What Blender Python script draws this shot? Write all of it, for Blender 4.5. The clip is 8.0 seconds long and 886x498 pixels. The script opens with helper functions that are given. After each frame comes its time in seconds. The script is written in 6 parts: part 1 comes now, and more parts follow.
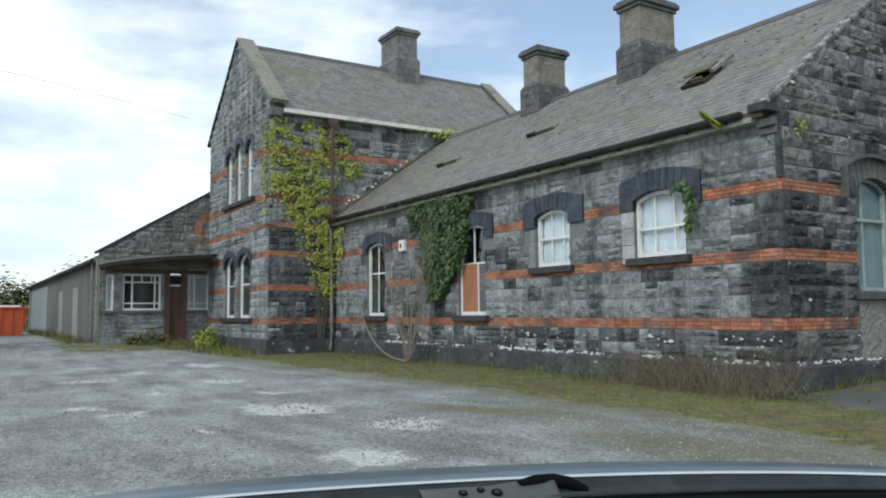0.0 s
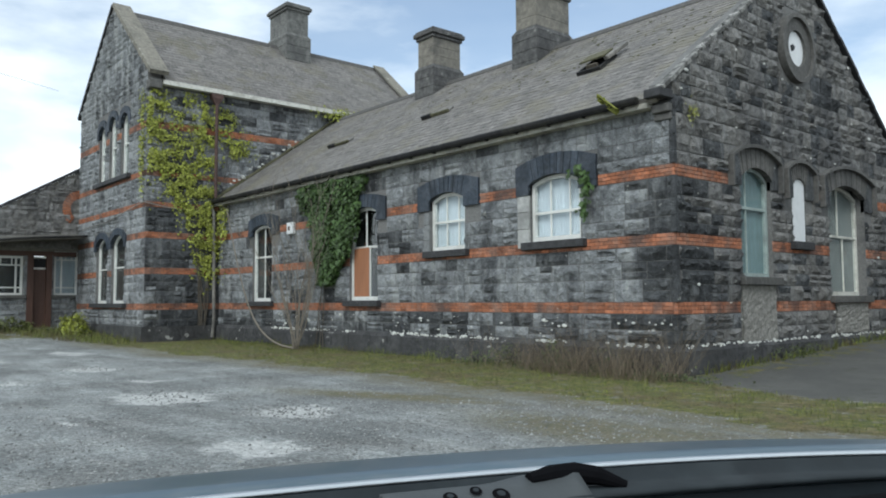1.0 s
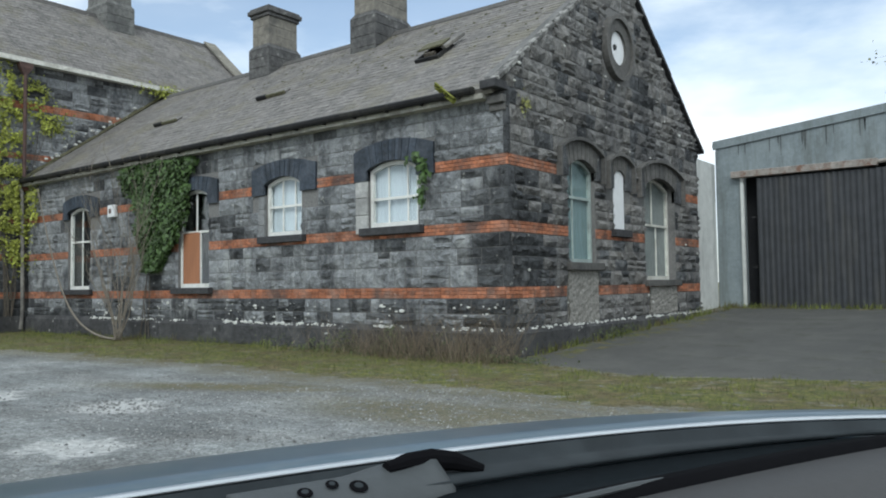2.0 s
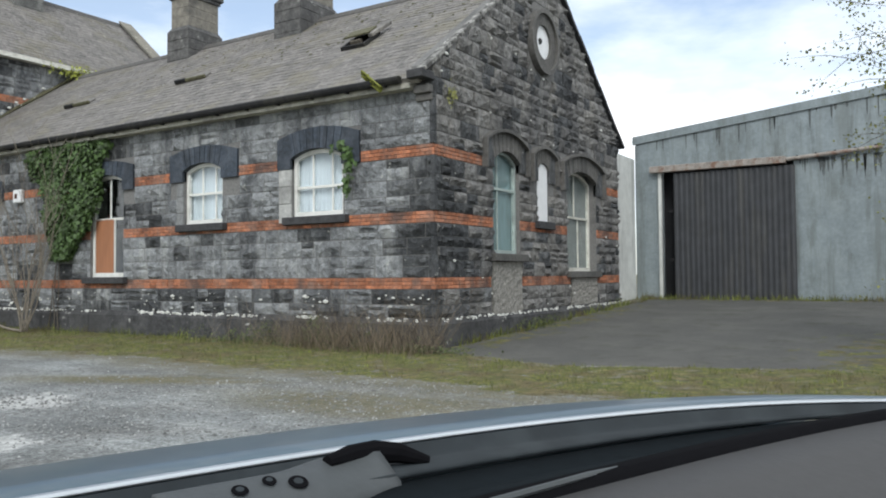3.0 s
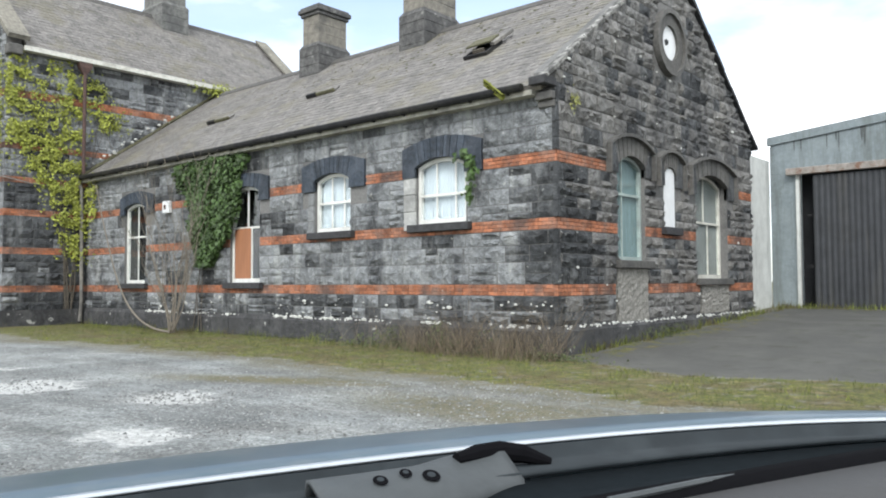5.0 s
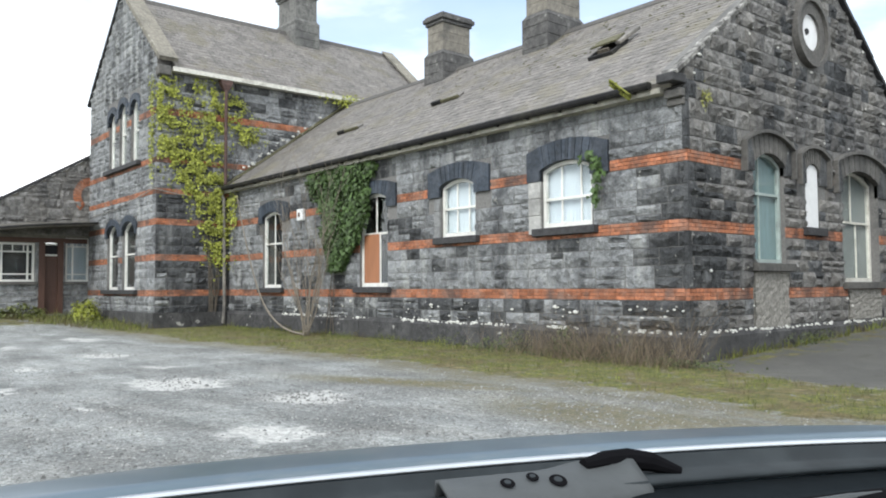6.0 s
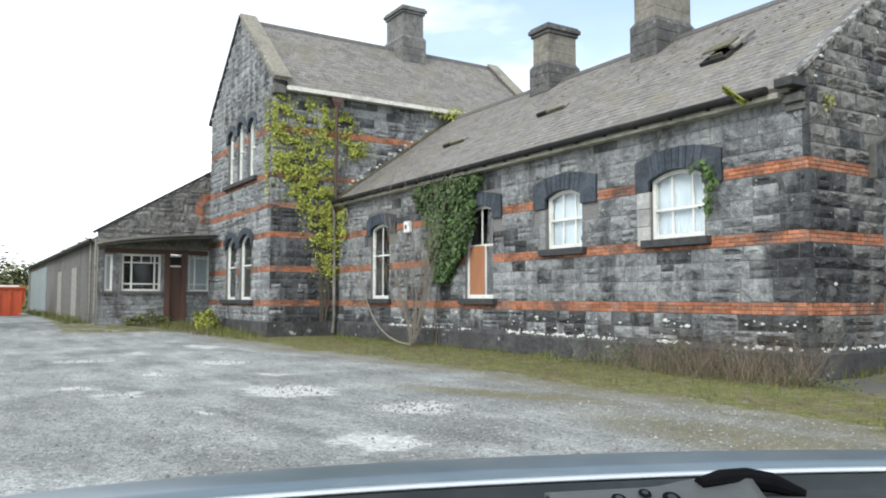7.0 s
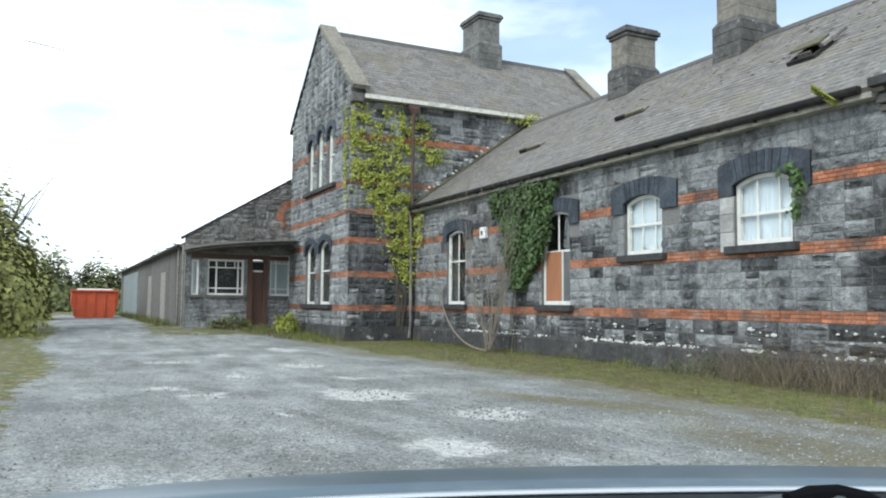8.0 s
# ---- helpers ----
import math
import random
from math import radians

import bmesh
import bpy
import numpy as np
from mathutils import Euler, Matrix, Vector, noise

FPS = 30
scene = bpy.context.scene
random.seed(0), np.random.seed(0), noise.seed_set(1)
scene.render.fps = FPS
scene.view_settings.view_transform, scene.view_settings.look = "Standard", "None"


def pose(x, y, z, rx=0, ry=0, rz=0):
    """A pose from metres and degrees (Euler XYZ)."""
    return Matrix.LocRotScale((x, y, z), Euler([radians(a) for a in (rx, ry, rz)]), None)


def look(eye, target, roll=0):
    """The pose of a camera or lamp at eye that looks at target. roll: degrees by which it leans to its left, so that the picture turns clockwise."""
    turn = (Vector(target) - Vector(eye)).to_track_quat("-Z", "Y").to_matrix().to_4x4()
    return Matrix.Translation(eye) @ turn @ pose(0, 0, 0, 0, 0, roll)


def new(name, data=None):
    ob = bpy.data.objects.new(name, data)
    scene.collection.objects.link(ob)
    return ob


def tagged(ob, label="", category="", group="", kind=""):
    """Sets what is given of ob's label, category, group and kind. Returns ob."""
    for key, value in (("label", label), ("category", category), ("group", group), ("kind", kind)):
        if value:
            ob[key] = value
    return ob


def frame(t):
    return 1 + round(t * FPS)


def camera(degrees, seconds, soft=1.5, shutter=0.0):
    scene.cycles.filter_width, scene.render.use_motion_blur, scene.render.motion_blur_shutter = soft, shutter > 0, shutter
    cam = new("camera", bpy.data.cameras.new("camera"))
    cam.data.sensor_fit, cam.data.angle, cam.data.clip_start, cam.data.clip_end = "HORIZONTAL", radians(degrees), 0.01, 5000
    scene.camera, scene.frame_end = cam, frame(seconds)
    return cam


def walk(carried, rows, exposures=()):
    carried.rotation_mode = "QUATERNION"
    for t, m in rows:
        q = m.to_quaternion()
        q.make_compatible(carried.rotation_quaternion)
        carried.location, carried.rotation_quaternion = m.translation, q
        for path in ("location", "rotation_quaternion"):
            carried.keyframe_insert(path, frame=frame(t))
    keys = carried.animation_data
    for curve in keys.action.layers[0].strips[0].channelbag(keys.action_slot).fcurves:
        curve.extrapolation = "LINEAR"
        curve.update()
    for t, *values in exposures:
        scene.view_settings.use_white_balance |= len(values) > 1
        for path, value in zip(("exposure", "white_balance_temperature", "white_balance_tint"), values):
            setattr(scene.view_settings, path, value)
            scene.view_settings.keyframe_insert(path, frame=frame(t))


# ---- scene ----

# ---------------------------------------------------------------- camera and walk
cam = camera(59.6, 8.0, 1.9)
ROWS = [
    (0.0, 8.660, -12.700, 1.545, 94.66, 0.54, 58.15),
    (0.5, 8.290, -12.570, 1.455, 94.50, 0.59, 57.90),
    (1.0, 8.110, -12.490, 1.436, 93.78, 0.33, 49.79),
    (1.5, 8.075, -12.490, 1.435, 93.13, 0.75, 42.16),
    (1.7, 8.070, -12.485, 1.434, 92.92, 0.80, 40.07),
    (2.8, 8.010, -12.450, 1.424, 92.05, 0.54, 33.45),
    (3.0, 8.000, -12.445, 1.421, 91.92, 0.50, 32.10),
    (3.5, 7.985, -12.437, 1.418, 91.59, 0.38, 29.28),
    (4.0, 7.985, -12.440, 1.418, 91.59, 0.28, 29.34),
    (4.5, 8.000, -12.460, 1.420, 91.83, 0.31, 31.64),
    (5.0, 8.045, -12.510, 1.430, 92.44, 0.27, 41.14),
    (5.2, 8.050, -12.515, 1.431, 92.58, 0.21, 43.99),
    (6.4, 8.060, -12.525, 1.433, 93.08, 0.30, 53.40),
    (6.5, 8.060, -12.525, 1.433, 93.20, 0.24, 54.34),
    (7.0, 8.060, -12.530, 1.431, 93.68, -0.10, 58.16),
    (7.5, 8.060, -12.530, 1.431, 94.02, -0.25, 61.22),
    (8.0, 8.060, -12.530, 1.431, 94.08, -0.55, 63.76),
]
EXPOSURE = [(0.0, -0.06, 6000, 4), (1.7, -0.1, 5950, 3), (2.8, 0.1, 6250, 7), (3.5, 0.22, 6300, 8), (4.0, 0.30, 6300, 8), (5.0, 0.62, 6300, 8), (5.2, 0.64, 6300, 8), (6.3, 0.58, 6350, 8), (7.0, 0.58, 6300, 7), (8.0, 0.40, 6050, 4)]
walk(cam, [(t, pose(x, y, z, rx, ry, rz)) for t, x, y, z, rx, ry, rz in ROWS], EXPOSURE)

# ---------------------------------------------------------------- world and light
SUN_ELEVATION, SUN_ROTATION = 40.0, 152.0


def build_world():
    world = bpy.data.worlds.new("world")
    world.use_nodes = True
    scene.world = world
    n, l = world.node_tree.nodes, world.node_tree.links
    n.clear()
    out = n.new("ShaderNodeOutputWorld")
    sky = n.new("ShaderNodeTexSky")
    sky.sky_type, sky.sun_disc = "NISHITA", False
    sky.sun_elevation, sky.sun_rotation = radians(SUN_ELEVATION), radians(SUN_ROTATION)
    blue = n.new("ShaderNodeBackground")
    blue.inputs["Strength"].default_value = 0.15
    l.new(sky.outputs[0], blue.inputs["Color"])
    cloud = n.new("ShaderNodeBackground")
    coord = n.new("ShaderNodeTexCoord")
    mp = n.new("ShaderNodeMapping")
    mp.inputs["Scale"].default_value = (1.5, 1.5, 4.2)
    mp.inputs["Location"].default_value = (0.35, 0.1, 0.3)
    l.new(coord.outputs["Generated"], mp.inputs[0])
    no = n.new("ShaderNodeTexNoise")
    no.inputs["Scale"].default_value, no.inputs["Detail"].default_value, no.inputs["Roughness"].default_value = 1.7, 7, 0.52
    l.new(mp.outputs[0], no.inputs[0])
    ramp = n.new("ShaderNodeValToRGB")
    ramp.color_ramp.elements[0].position, ramp.color_ramp.elements[1].position = 0.33, 0.54
    ramp.color_ramp.elements[0].color = (0.22, 0.22, 0.22, 1)
    toward = n.new("ShaderNodeVectorMath")
    toward.operation = "DOT_PRODUCT"
    toward.inputs[1].default_value = (-0.66, 0.60, 0.45)
    l.new(coord.outputs["Generated"], toward.inputs[0])
    clear = n.new("ShaderNodeMapRange")
    clear.interpolation_type = "SMOOTHSTEP"
    for k, v in enumerate((0.84, 1.0, 0.03, -0.20)):
        clear.inputs[k + 1].default_value = v
    l.new(toward.outputs["Value"], clear.inputs[0])
    add = n.new("ShaderNodeMath")
    l.new(no.outputs[0], add.inputs[0])
    l.new(clear.outputs[0], add.inputs[1])
    l.new(add.outputs[0], ramp.inputs[0])
    grey = n.new("ShaderNodeValToRGB")
    grey.color_ramp.elements[0].position, grey.color_ramp.elements[1].position = 0.35, 0.7
    grey.color_ramp.elements[0].color, grey.color_ramp.elements[1].color = (0.66, 0.70, 0.76, 1), (1.0, 0.985, 0.96, 1)
    no2 = n.new("ShaderNodeTexNoise")
    no2.inputs["Scale"].default_value, no2.inputs["Detail"].default_value = 2.6, 5
    l.new(mp.outputs[0], no2.inputs[0])
    l.new(no2.outputs[0], grey.inputs[0])
    l.new(grey.outputs[0], cloud.inputs["Color"])
    cloud.inputs["Strength"].default_value = 1.5
    mix = n.new("ShaderNodeMixShader")
    l.new(ramp.outputs[0], mix.inputs[0])
    l.new(blue.outputs[0], mix.inputs[1])
    l.new(cloud.outputs[0], mix.inputs[2])
    l.new(mix.outputs[0], out.inputs[0])
    data = bpy.data.lights.new("sun", "SUN")
    data.energy, data.angle, data.color = 1.5, radians(20), (1.0, 0.965, 0.92)
    sun = new("sun", data)
    # the sky's rotation runs clockwise from +y
    az, el = radians(SUN_ROTATION), radians(SUN_ELEVATION)
    way = Vector((math.sin(az) * math.cos(el), math.cos(az) * math.cos(el), math.sin(el)))
    sun.matrix_world = look(way * 60, (0, 0, 0))


build_world()

# ---------------------------------------------------------------- materials


def material(name, color, rough=0.8, metal=0.0, grain=12.0, amount=0.25, stain=0.0, stain_color=(0.05, 0.05, 0.05), stain_scale=0.6,
             bump=0.3, per_object=0.0, per_island=0.0, stretch=(1, 1, 1), stain_stretch=(1, 1, 1), fine=0.0, spots=0.0, spot_color=(0.6, 0.6, 0.55), spot_scale=3.0, wash=0.0, wash_color=(0.3, 0.3, 0.29), wash_scale=0.45, shine=0.5, relief=0.035, runs=0.0, run_color=(0.46, 0.47, 0.46)):
    m = bpy.data.materials.new(name)
    m.use_nodes = True
    n, l = m.node_tree.nodes, m.node_tree.links
    bs = n["Principled BSDF"]
    bs.inputs["Roughness"].default_value, bs.inputs["Metallic"].default_value = rough, metal
    bs.inputs["Specular IOR Level"].default_value = shine
    geo = n.new("ShaderNodeNewGeometry")

    def noise_at(scale, detail=6, st=(1, 1, 1), rough_=0.6):
        mp = n.new("ShaderNodeMapping")
        mp.inputs["Scale"].default_value = st
        l.new(geo.outputs["Position"], mp.inputs[0])
        t = n.new("ShaderNodeTexNoise")
        t.inputs["Scale"].default_value, t.inputs["Detail"].default_value, t.inputs["Roughness"].default_value = scale, detail, rough_
        l.new(mp.outputs[0], t.inputs[0])
        return t.outputs["Fac"]

    def ranged(v, a, b, c, d):
        r = n.new("ShaderNodeMapRange")
        for i, q in enumerate((a, b, c, d)):
            r.inputs[i + 1].default_value = q
        l.new(v, r.inputs[0])
        return r.outputs[0]

    def mixed(fac, a, b, mode="MIX"):
        x = n.new("ShaderNodeMix")
        x.data_type, x.blend_type = "RGBA", mode
        if isinstance(fac, float):
            x.inputs[0].default_value = fac
        else:
            l.new(fac, x.inputs[0])
        for sock, v in ((x.inputs[6], a), (x.inputs[7], b)):
            if isinstance(v, tuple):
                sock.default_value = (*v[:3], 1)
            else:
                l.new(v, sock)
        return x.outputs[2]

    def scaled(col, fac):
        x = n.new("ShaderNodeVectorMath")
        x.operation = "SCALE"
        l.new(col, x.inputs[0])
        l.new(fac, x.inputs["Scale"])
        return x.outputs[0]

    g1 = noise_at(grain, 8, stretch)
    base = mixed(1.0, color, color)
    col = scaled(base, ranged(g1, 0.3, 0.7, 1 - amount, 1 + amount))
    if fine:
        col = scaled(col, ranged(noise_at(grain * 7, 3), 0.3, 0.7, 1 - fine, 1 + fine))
    if per_object or per_island:
        if per_object:
            r = n.new("ShaderNodeObjectInfo").outputs["Random"]
            k = per_object
        else:
            r, k = geo.outputs["Random Per Island"], per_island
        col = scaled(col, ranged(r, 0, 1, 1 - k, 1 + k))
    if wash:
        col = mixed(ranged(noise_at(wash_scale, 7, (1, 1, 0.8), 0.68), 0.46, 0.64, 0, wash), col, wash_color)
    if stain:
        s = ranged(noise_at(stain_scale, 5, stain_stretch, 0.65), 0.5, 0.62, 0, stain)
        col = mixed(s, col, stain_color)
    if runs:
        streak = ranged(noise_at(2.6, 6, (1, 1, 0.14), 0.7), 0.48, 0.60, 0, runs)
        broken = ranged(noise_at(0.9, 7, (1, 1, 0.7), 0.72), 0.44, 0.56, 0, 1)
        both = n.new("ShaderNodeMath")
        both.operation = "MULTIPLY"
        l.new(streak, both.inputs[0])
        l.new(broken, both.inputs[1])
        col = mixed(both.outputs[0], col, run_color)
    if spots:
        s = ranged(noise_at(spot_scale, 4), 0.66, 0.70, 0, spots)
        col = mixed(s, col, spot_color)
    l.new(col, bs.inputs["Base Color"])
    if bump:
        b = n.new("ShaderNodeBump")
        b.inputs["Strength"].default_value, b.inputs["Distance"].default_value = bump, relief
        if fine:
            rough_sum = n.new("ShaderNodeMath")
            rough_sum.operation = "MULTIPLY_ADD"
            rough_sum.inputs[1].default_value = 0.35
            l.new(noise_at(grain * 4, 4), rough_sum.inputs[0])
            l.new(g1, rough_sum.inputs[2])
            l.new(rough_sum.outputs[0], b.inputs["Height"])
        else:
            l.new(g1, b.inputs["Height"])
        l.new(b.outputs[0], bs.inputs["Normal"])
    return m


M = {}
STONE = dict(rough=0.9, grain=7, amount=0.5, fine=0.45, runs=0.62, stain=0.7, stain_color=(0.035, 0.037, 0.042), stain_scale=1.1, stain_stretch=(1, 1, 0.6), bump=1.0, relief=0.085, spots=0.5, spot_scale=6.0, wash=0.6, wash_color=(0.39, 0.403, 0.41), wash_scale=0.8)
M["sooty_stone"] = material("sooty_stone", (0.047, 0.050, 0.053), per_object=0.3, **dict(STONE, runs=0.25, wash=0.3, stain=0.5))
M["sooty_joined"] = material("sooty_joined", (0.047, 0.050, 0.053), per_island=0.3, **dict(STONE, runs=0.25, wash=0.3, stain=0.5))
M["mortar"] = material("mortar", (0.17, 0.167, 0.16), 0.95, grain=18, amount=0.3, stain=0.5, stain_scale=0.5)
M["stone"] = material("stone", (0.215, 0.225, 0.231), per_object=0.2, **STONE)
M["stone_joined"] = material("stone_joined", (0.215, 0.225, 0.231), per_island=0.2, **STONE)
GABLE = dict(STONE, runs=0.2, stain=0.6, stain_scale=0.5, wash=0.4, wash_color=(0.27, 0.255, 0.225), spots=0.35)
M["stone_gable"] = material("stone_gable", (0.185, 0.181, 0.174), per_object=0.3, **GABLE)
M["stone_gable_joined"] = material("stone_gable_joined", (0.185, 0.181, 0.174), per_island=0.3, **GABLE)
M["brick"] = material("brick", (0.335, 0.130, 0.066), 0.9, grain=14, amount=0.4, per_object=0.38, stain=0.8, stain_color=(0.075, 0.055, 0.05), stain_scale=0.8, wash=0.5, wash_color=(0.36, 0.26, 0.21), wash_scale=1.8, bump=0.4, spots=0.5, spot_color=(0.5, 0.44, 0.38), spot_scale=5.0)
M["brick_joined"] = material("brick_joined", (0.335, 0.130, 0.066), 0.9, grain=14, amount=0.4, per_island=0.38, stain=0.8, stain_color=(0.075, 0.055, 0.05), stain_scale=0.8, wash=0.5, wash_color=(0.36, 0.26, 0.21), wash_scale=1.8, bump=0.4, spots=0.5, spot_color=(0.5, 0.44, 0.38), spot_scale=5.0)
M["blue_brick"] = material("blue_brick", (0.030, 0.040, 0.055), 0.6, grain=12, amount=0.5, per_object=0.35, fine=0.3, wash=0.4, wash_color=(0.11, 0.125, 0.15), wash_scale=3.0, bump=0.5)
M["pale_ashlar"] = material("pale_ashlar", (0.36, 0.36, 0.345), 0.9, grain=8, amount=0.25, stain=0.35, stain_color=(0.14, 0.14, 0.135), stain_scale=1.6, bump=0.3, fine=0.15, per_object=0.15)
M["grey_ashlar"] = material("grey_ashlar", (0.20, 0.205, 0.205), 0.9, grain=8, amount=0.3, stain=0.35, stain_color=(0.09, 0.09, 0.09), stain_scale=1.6, bump=0.3, fine=0.15, per_object=0.15)
M["drip_stone"] = material("drip_stone", (0.115, 0.111, 0.103), 0.85, grain=10, amount=0.3, per_object=0.15, stain=0.5, bump=0.5)
M["dark_sill"] = material("dark_sill", (0.04, 0.04, 0.042), 0.8, grain=10, amount=0.4, bump=0.5, spots=0.3)
M["plinth"] = material("plinth", (0.050, 0.050, 0.052), 0.92, grain=7, amount=0.55, stain=0.8, stain_scale=0.9, bump=1.0, fine=0.35, wash=0.45, wash_color=(0.15, 0.15, 0.145), wash_scale=2.0, spots=0.6, spot_scale=3.5)
M["lichen"] = material("lichen", (0.62, 0.62, 0.58), 0.95, grain=20, amount=0.25, bump=0.6)
M["slate"] = material("slate", (0.157, 0.148, 0.138), 0.8, grain=9, amount=0.45, per_object=0.22, stain=0.45, stain_color=(0.16, 0.145, 0.09), stain_scale=0.7, wash=0.45, wash_color=(0.225, 0.21, 0.19), wash_scale=1.6, bump=0.3, fine=0.25, spots=0.35, spot_color=(0.40, 0.38, 0.32), spot_scale=4.5)
M["slate_joined"] = material("slate_joined", (0.157, 0.148, 0.138), 0.8, grain=9, amount=0.45, per_island=0.22, stain=0.45, stain_color=(0.16, 0.145, 0.09), stain_scale=0.7, wash=0.45, wash_color=(0.225, 0.21, 0.19), wash_scale=1.6, bump=0.3, fine=0.25, spots=0.35, spot_color=(0.40, 0.38, 0.32), spot_scale=4.5)
M["ridge"] = material("ridge", (0.09, 0.085, 0.08), 0.85, grain=8, amount=0.3, spots=0.5, spot_scale=5)
M["coping"] = material("coping", (0.22, 0.205, 0.17), 0.92, grain=9, amount=0.3, stain=0.5, stain_color=(0.07, 0.07, 0.06), stain_scale=0.8, bump=0.6, spots=0.6, spot_scale=4)
M["lichen_coping"] = material("lichen_coping", (0.075, 0.073, 0.068), 0.92, grain=9, amount=0.35, bump=0.6, spots=0.9, spot_color=(0.66, 0.65, 0.61), spot_scale=3.0, wash=0.55, wash_color=(0.58, 0.57, 0.53), wash_scale=4.5)
M["dark_coping"] = material("dark_coping", (0.035, 0.035, 0.038), 0.85, grain=9, amount=0.3, bump=0.5)
M["chimney"] = material("chimney", (0.21, 0.195, 0.165), 0.92, grain=6, amount=0.3, stain=0.6, stain_color=(0.06, 0.06, 0.06), stain_scale=0.8, bump=0.8, fine=0.12)
M["chimney_dark"] = material("chimney_dark", (0.105, 0.103, 0.10), 0.92, grain=6, amount=0.5, bump=0.9, spots=0.3, fine=0.3, stain=0.5, stain_color=(0.045, 0.045, 0.046), stain_scale=1.2)
M["chimney_grey"] = material("chimney_grey", (0.165, 0.165, 0.155), 0.92, grain=6, amount=0.35, stain=0.6, stain_color=(0.07, 0.07, 0.07), stain_scale=1.2, bump=0.9, fine=0.15)
M["white_paint"] = material("white_paint", (0.72, 0.72, 0.68), 0.5, grain=10, amount=0.08, stain=0.25, stain_color=(0.35, 0.33, 0.28), stain_scale=3, bump=0.1)
M["old_paint"] = material("old_paint", (0.62, 0.61, 0.55), 0.6, grain=10, amount=0.15, stain=0.4, stain_color=(0.2, 0.18, 0.14), stain_scale=3, bump=0.15)
M["grey_blind"] = material("grey_blind", (0.30, 0.31, 0.30), 0.9, grain=4, amount=0.2, stain=0.3, stain_color=(0.15, 0.15, 0.14), stain_scale=2, bump=0.1)
M["curtain"] = material("curtain", (0.47, 0.51, 0.55), 0.9, grain=3, amount=0.1, stretch=(6, 6, 0.4), bump=0.2)
M["green_board"] = material("green_board", (0.20, 0.28, 0.29), 0.6, grain=4, amount=0.2, stretch=(3, 3, 0.5), bump=0.1)
M["green_paint"] = material("green_paint", (0.34, 0.40, 0.38), 0.6, grain=6, amount=0.25, stain=0.4, stain_color=(0.2, 0.22, 0.2), stain_scale=2.5, bump=0.15)
M["white_board"] = material("white_board", (0.75, 0.76, 0.76), 0.6, grain=5, amount=0.06, bump=0.05)
M["brown_board"] = material("brown_board", (0.34, 0.15, 0.075), 0.7, grain=5, amount=0.15, stretch=(1, 1, 0.2), bump=0.1)
# near-black for sheets that stand in for unlit space behind openings
M["shade_black"] = material("shade_black", (0.012, 0.013, 0.015), 0.8, bump=0)
M["brown_door"] = material("brown_door", (0.085, 0.043, 0.030), 0.6, grain=6, amount=0.2, stretch=(3, 3, 0.3), bump=0.2)
M["gutter"] = material("gutter", (0.018, 0.018, 0.019), 0.7, shine=0.3, grain=6, amount=0.35, stain=0.15, stain_color=(0.12, 0.11, 0.07), stain_scale=1.5, bump=0.2)
M["fascia"] = material("fascia", (0.40, 0.385, 0.33), 0.8, grain=6, amount=0.3, stain=0.5, bump=0.2)
M["rust_pipe"] = material("rust_pipe", (0.085, 0.050, 0.042), 0.75, grain=9, amount=0.4, bump=0.3)
M["pale_pipe"] = material("pale_pipe", (0.24, 0.225, 0.20), 0.7, grain=9, amount=0.3, stain=0.6, bump=0.3)
M["render_wall"] = material("render_wall", (0.20, 0.19, 0.165), 0.95, grain=5, amount=0.25, stain=0.5, stain_color=(0.12, 0.115, 0.09), stain_scale=0.8, stain_stretch=(1, 1, 0.35), bump=0.4, fine=0.1)
M["canopy_concrete"] = material("canopy_concrete", (0.13, 0.122, 0.105), 0.95, grain=6, amount=0.3, stain=0.5, stain_color=(0.05, 0.048, 0.04), stain_scale=1.2, bump=0.3)
M["twig"] = material("twig", (0.20, 0.175, 0.14), 0.9, grain=14, amount=0.3, bump=0.2)
M["infill"] = material("infill", (0.27, 0.26, 0.235), 0.95, grain=14, amount=0.4, bump=1.0, fine=0.2)
M["metal_sheet"] = material("metal_sheet", (0.225, 0.262, 0.275), 0.55, 0.25, grain=1.6, amount=0.14, stain=0.6, stain_color=(0.15, 0.17, 0.165), stain_scale=1.3, stain_stretch=(1.6, 1.6, 0.16), bump=0.1, fine=0.12, wash=0.45, wash_color=(0.29, 0.33, 0.335), wash_scale=0.9, runs=0.5, run_color=(0.115, 0.13, 0.12))
M["grey_render"] = material("grey_render", (0.125, 0.12, 0.11), 0.95, grain=5, amount=0.3, stain=0.5, stain_color=(0.05, 0.05, 0.045), stain_scale=0.5, stain_stretch=(1, 1, 0.3), bump=0.4, fine=0.1)
M["pale_sheet"] = material("pale_sheet", (0.62, 0.63, 0.60), 0.7, 0.0, grain=2.5, amount=0.12, stain=0.5, stain_color=(0.30, 0.31, 0.29), stain_scale=1.4, stain_stretch=(1.5, 1.5, 0.2), bump=0.15, fine=0.05)
M["dark_sheet"] = material("dark_sheet", (0.050, 0.053, 0.058), 0.6, 0.2, grain=3, amount=0.2, stain=0.3, stain_color=(0.12, 0.115, 0.10), stain_scale=1.2, stain_stretch=(2, 2, 0.2), bump=0.1)
M["drip_stain"] = material("drip_stain", (0.085, 0.095, 0.095), 0.7, grain=5, amount=0.3, bump=0)
M["rust_rail"] = material("rust_rail", (0.30, 0.27, 0.24), 0.75, 0.1, grain=7, amount=0.3, stain=0.8, stain_color=(0.16, 0.065, 0.03), stain_scale=2.5, bump=0.3)
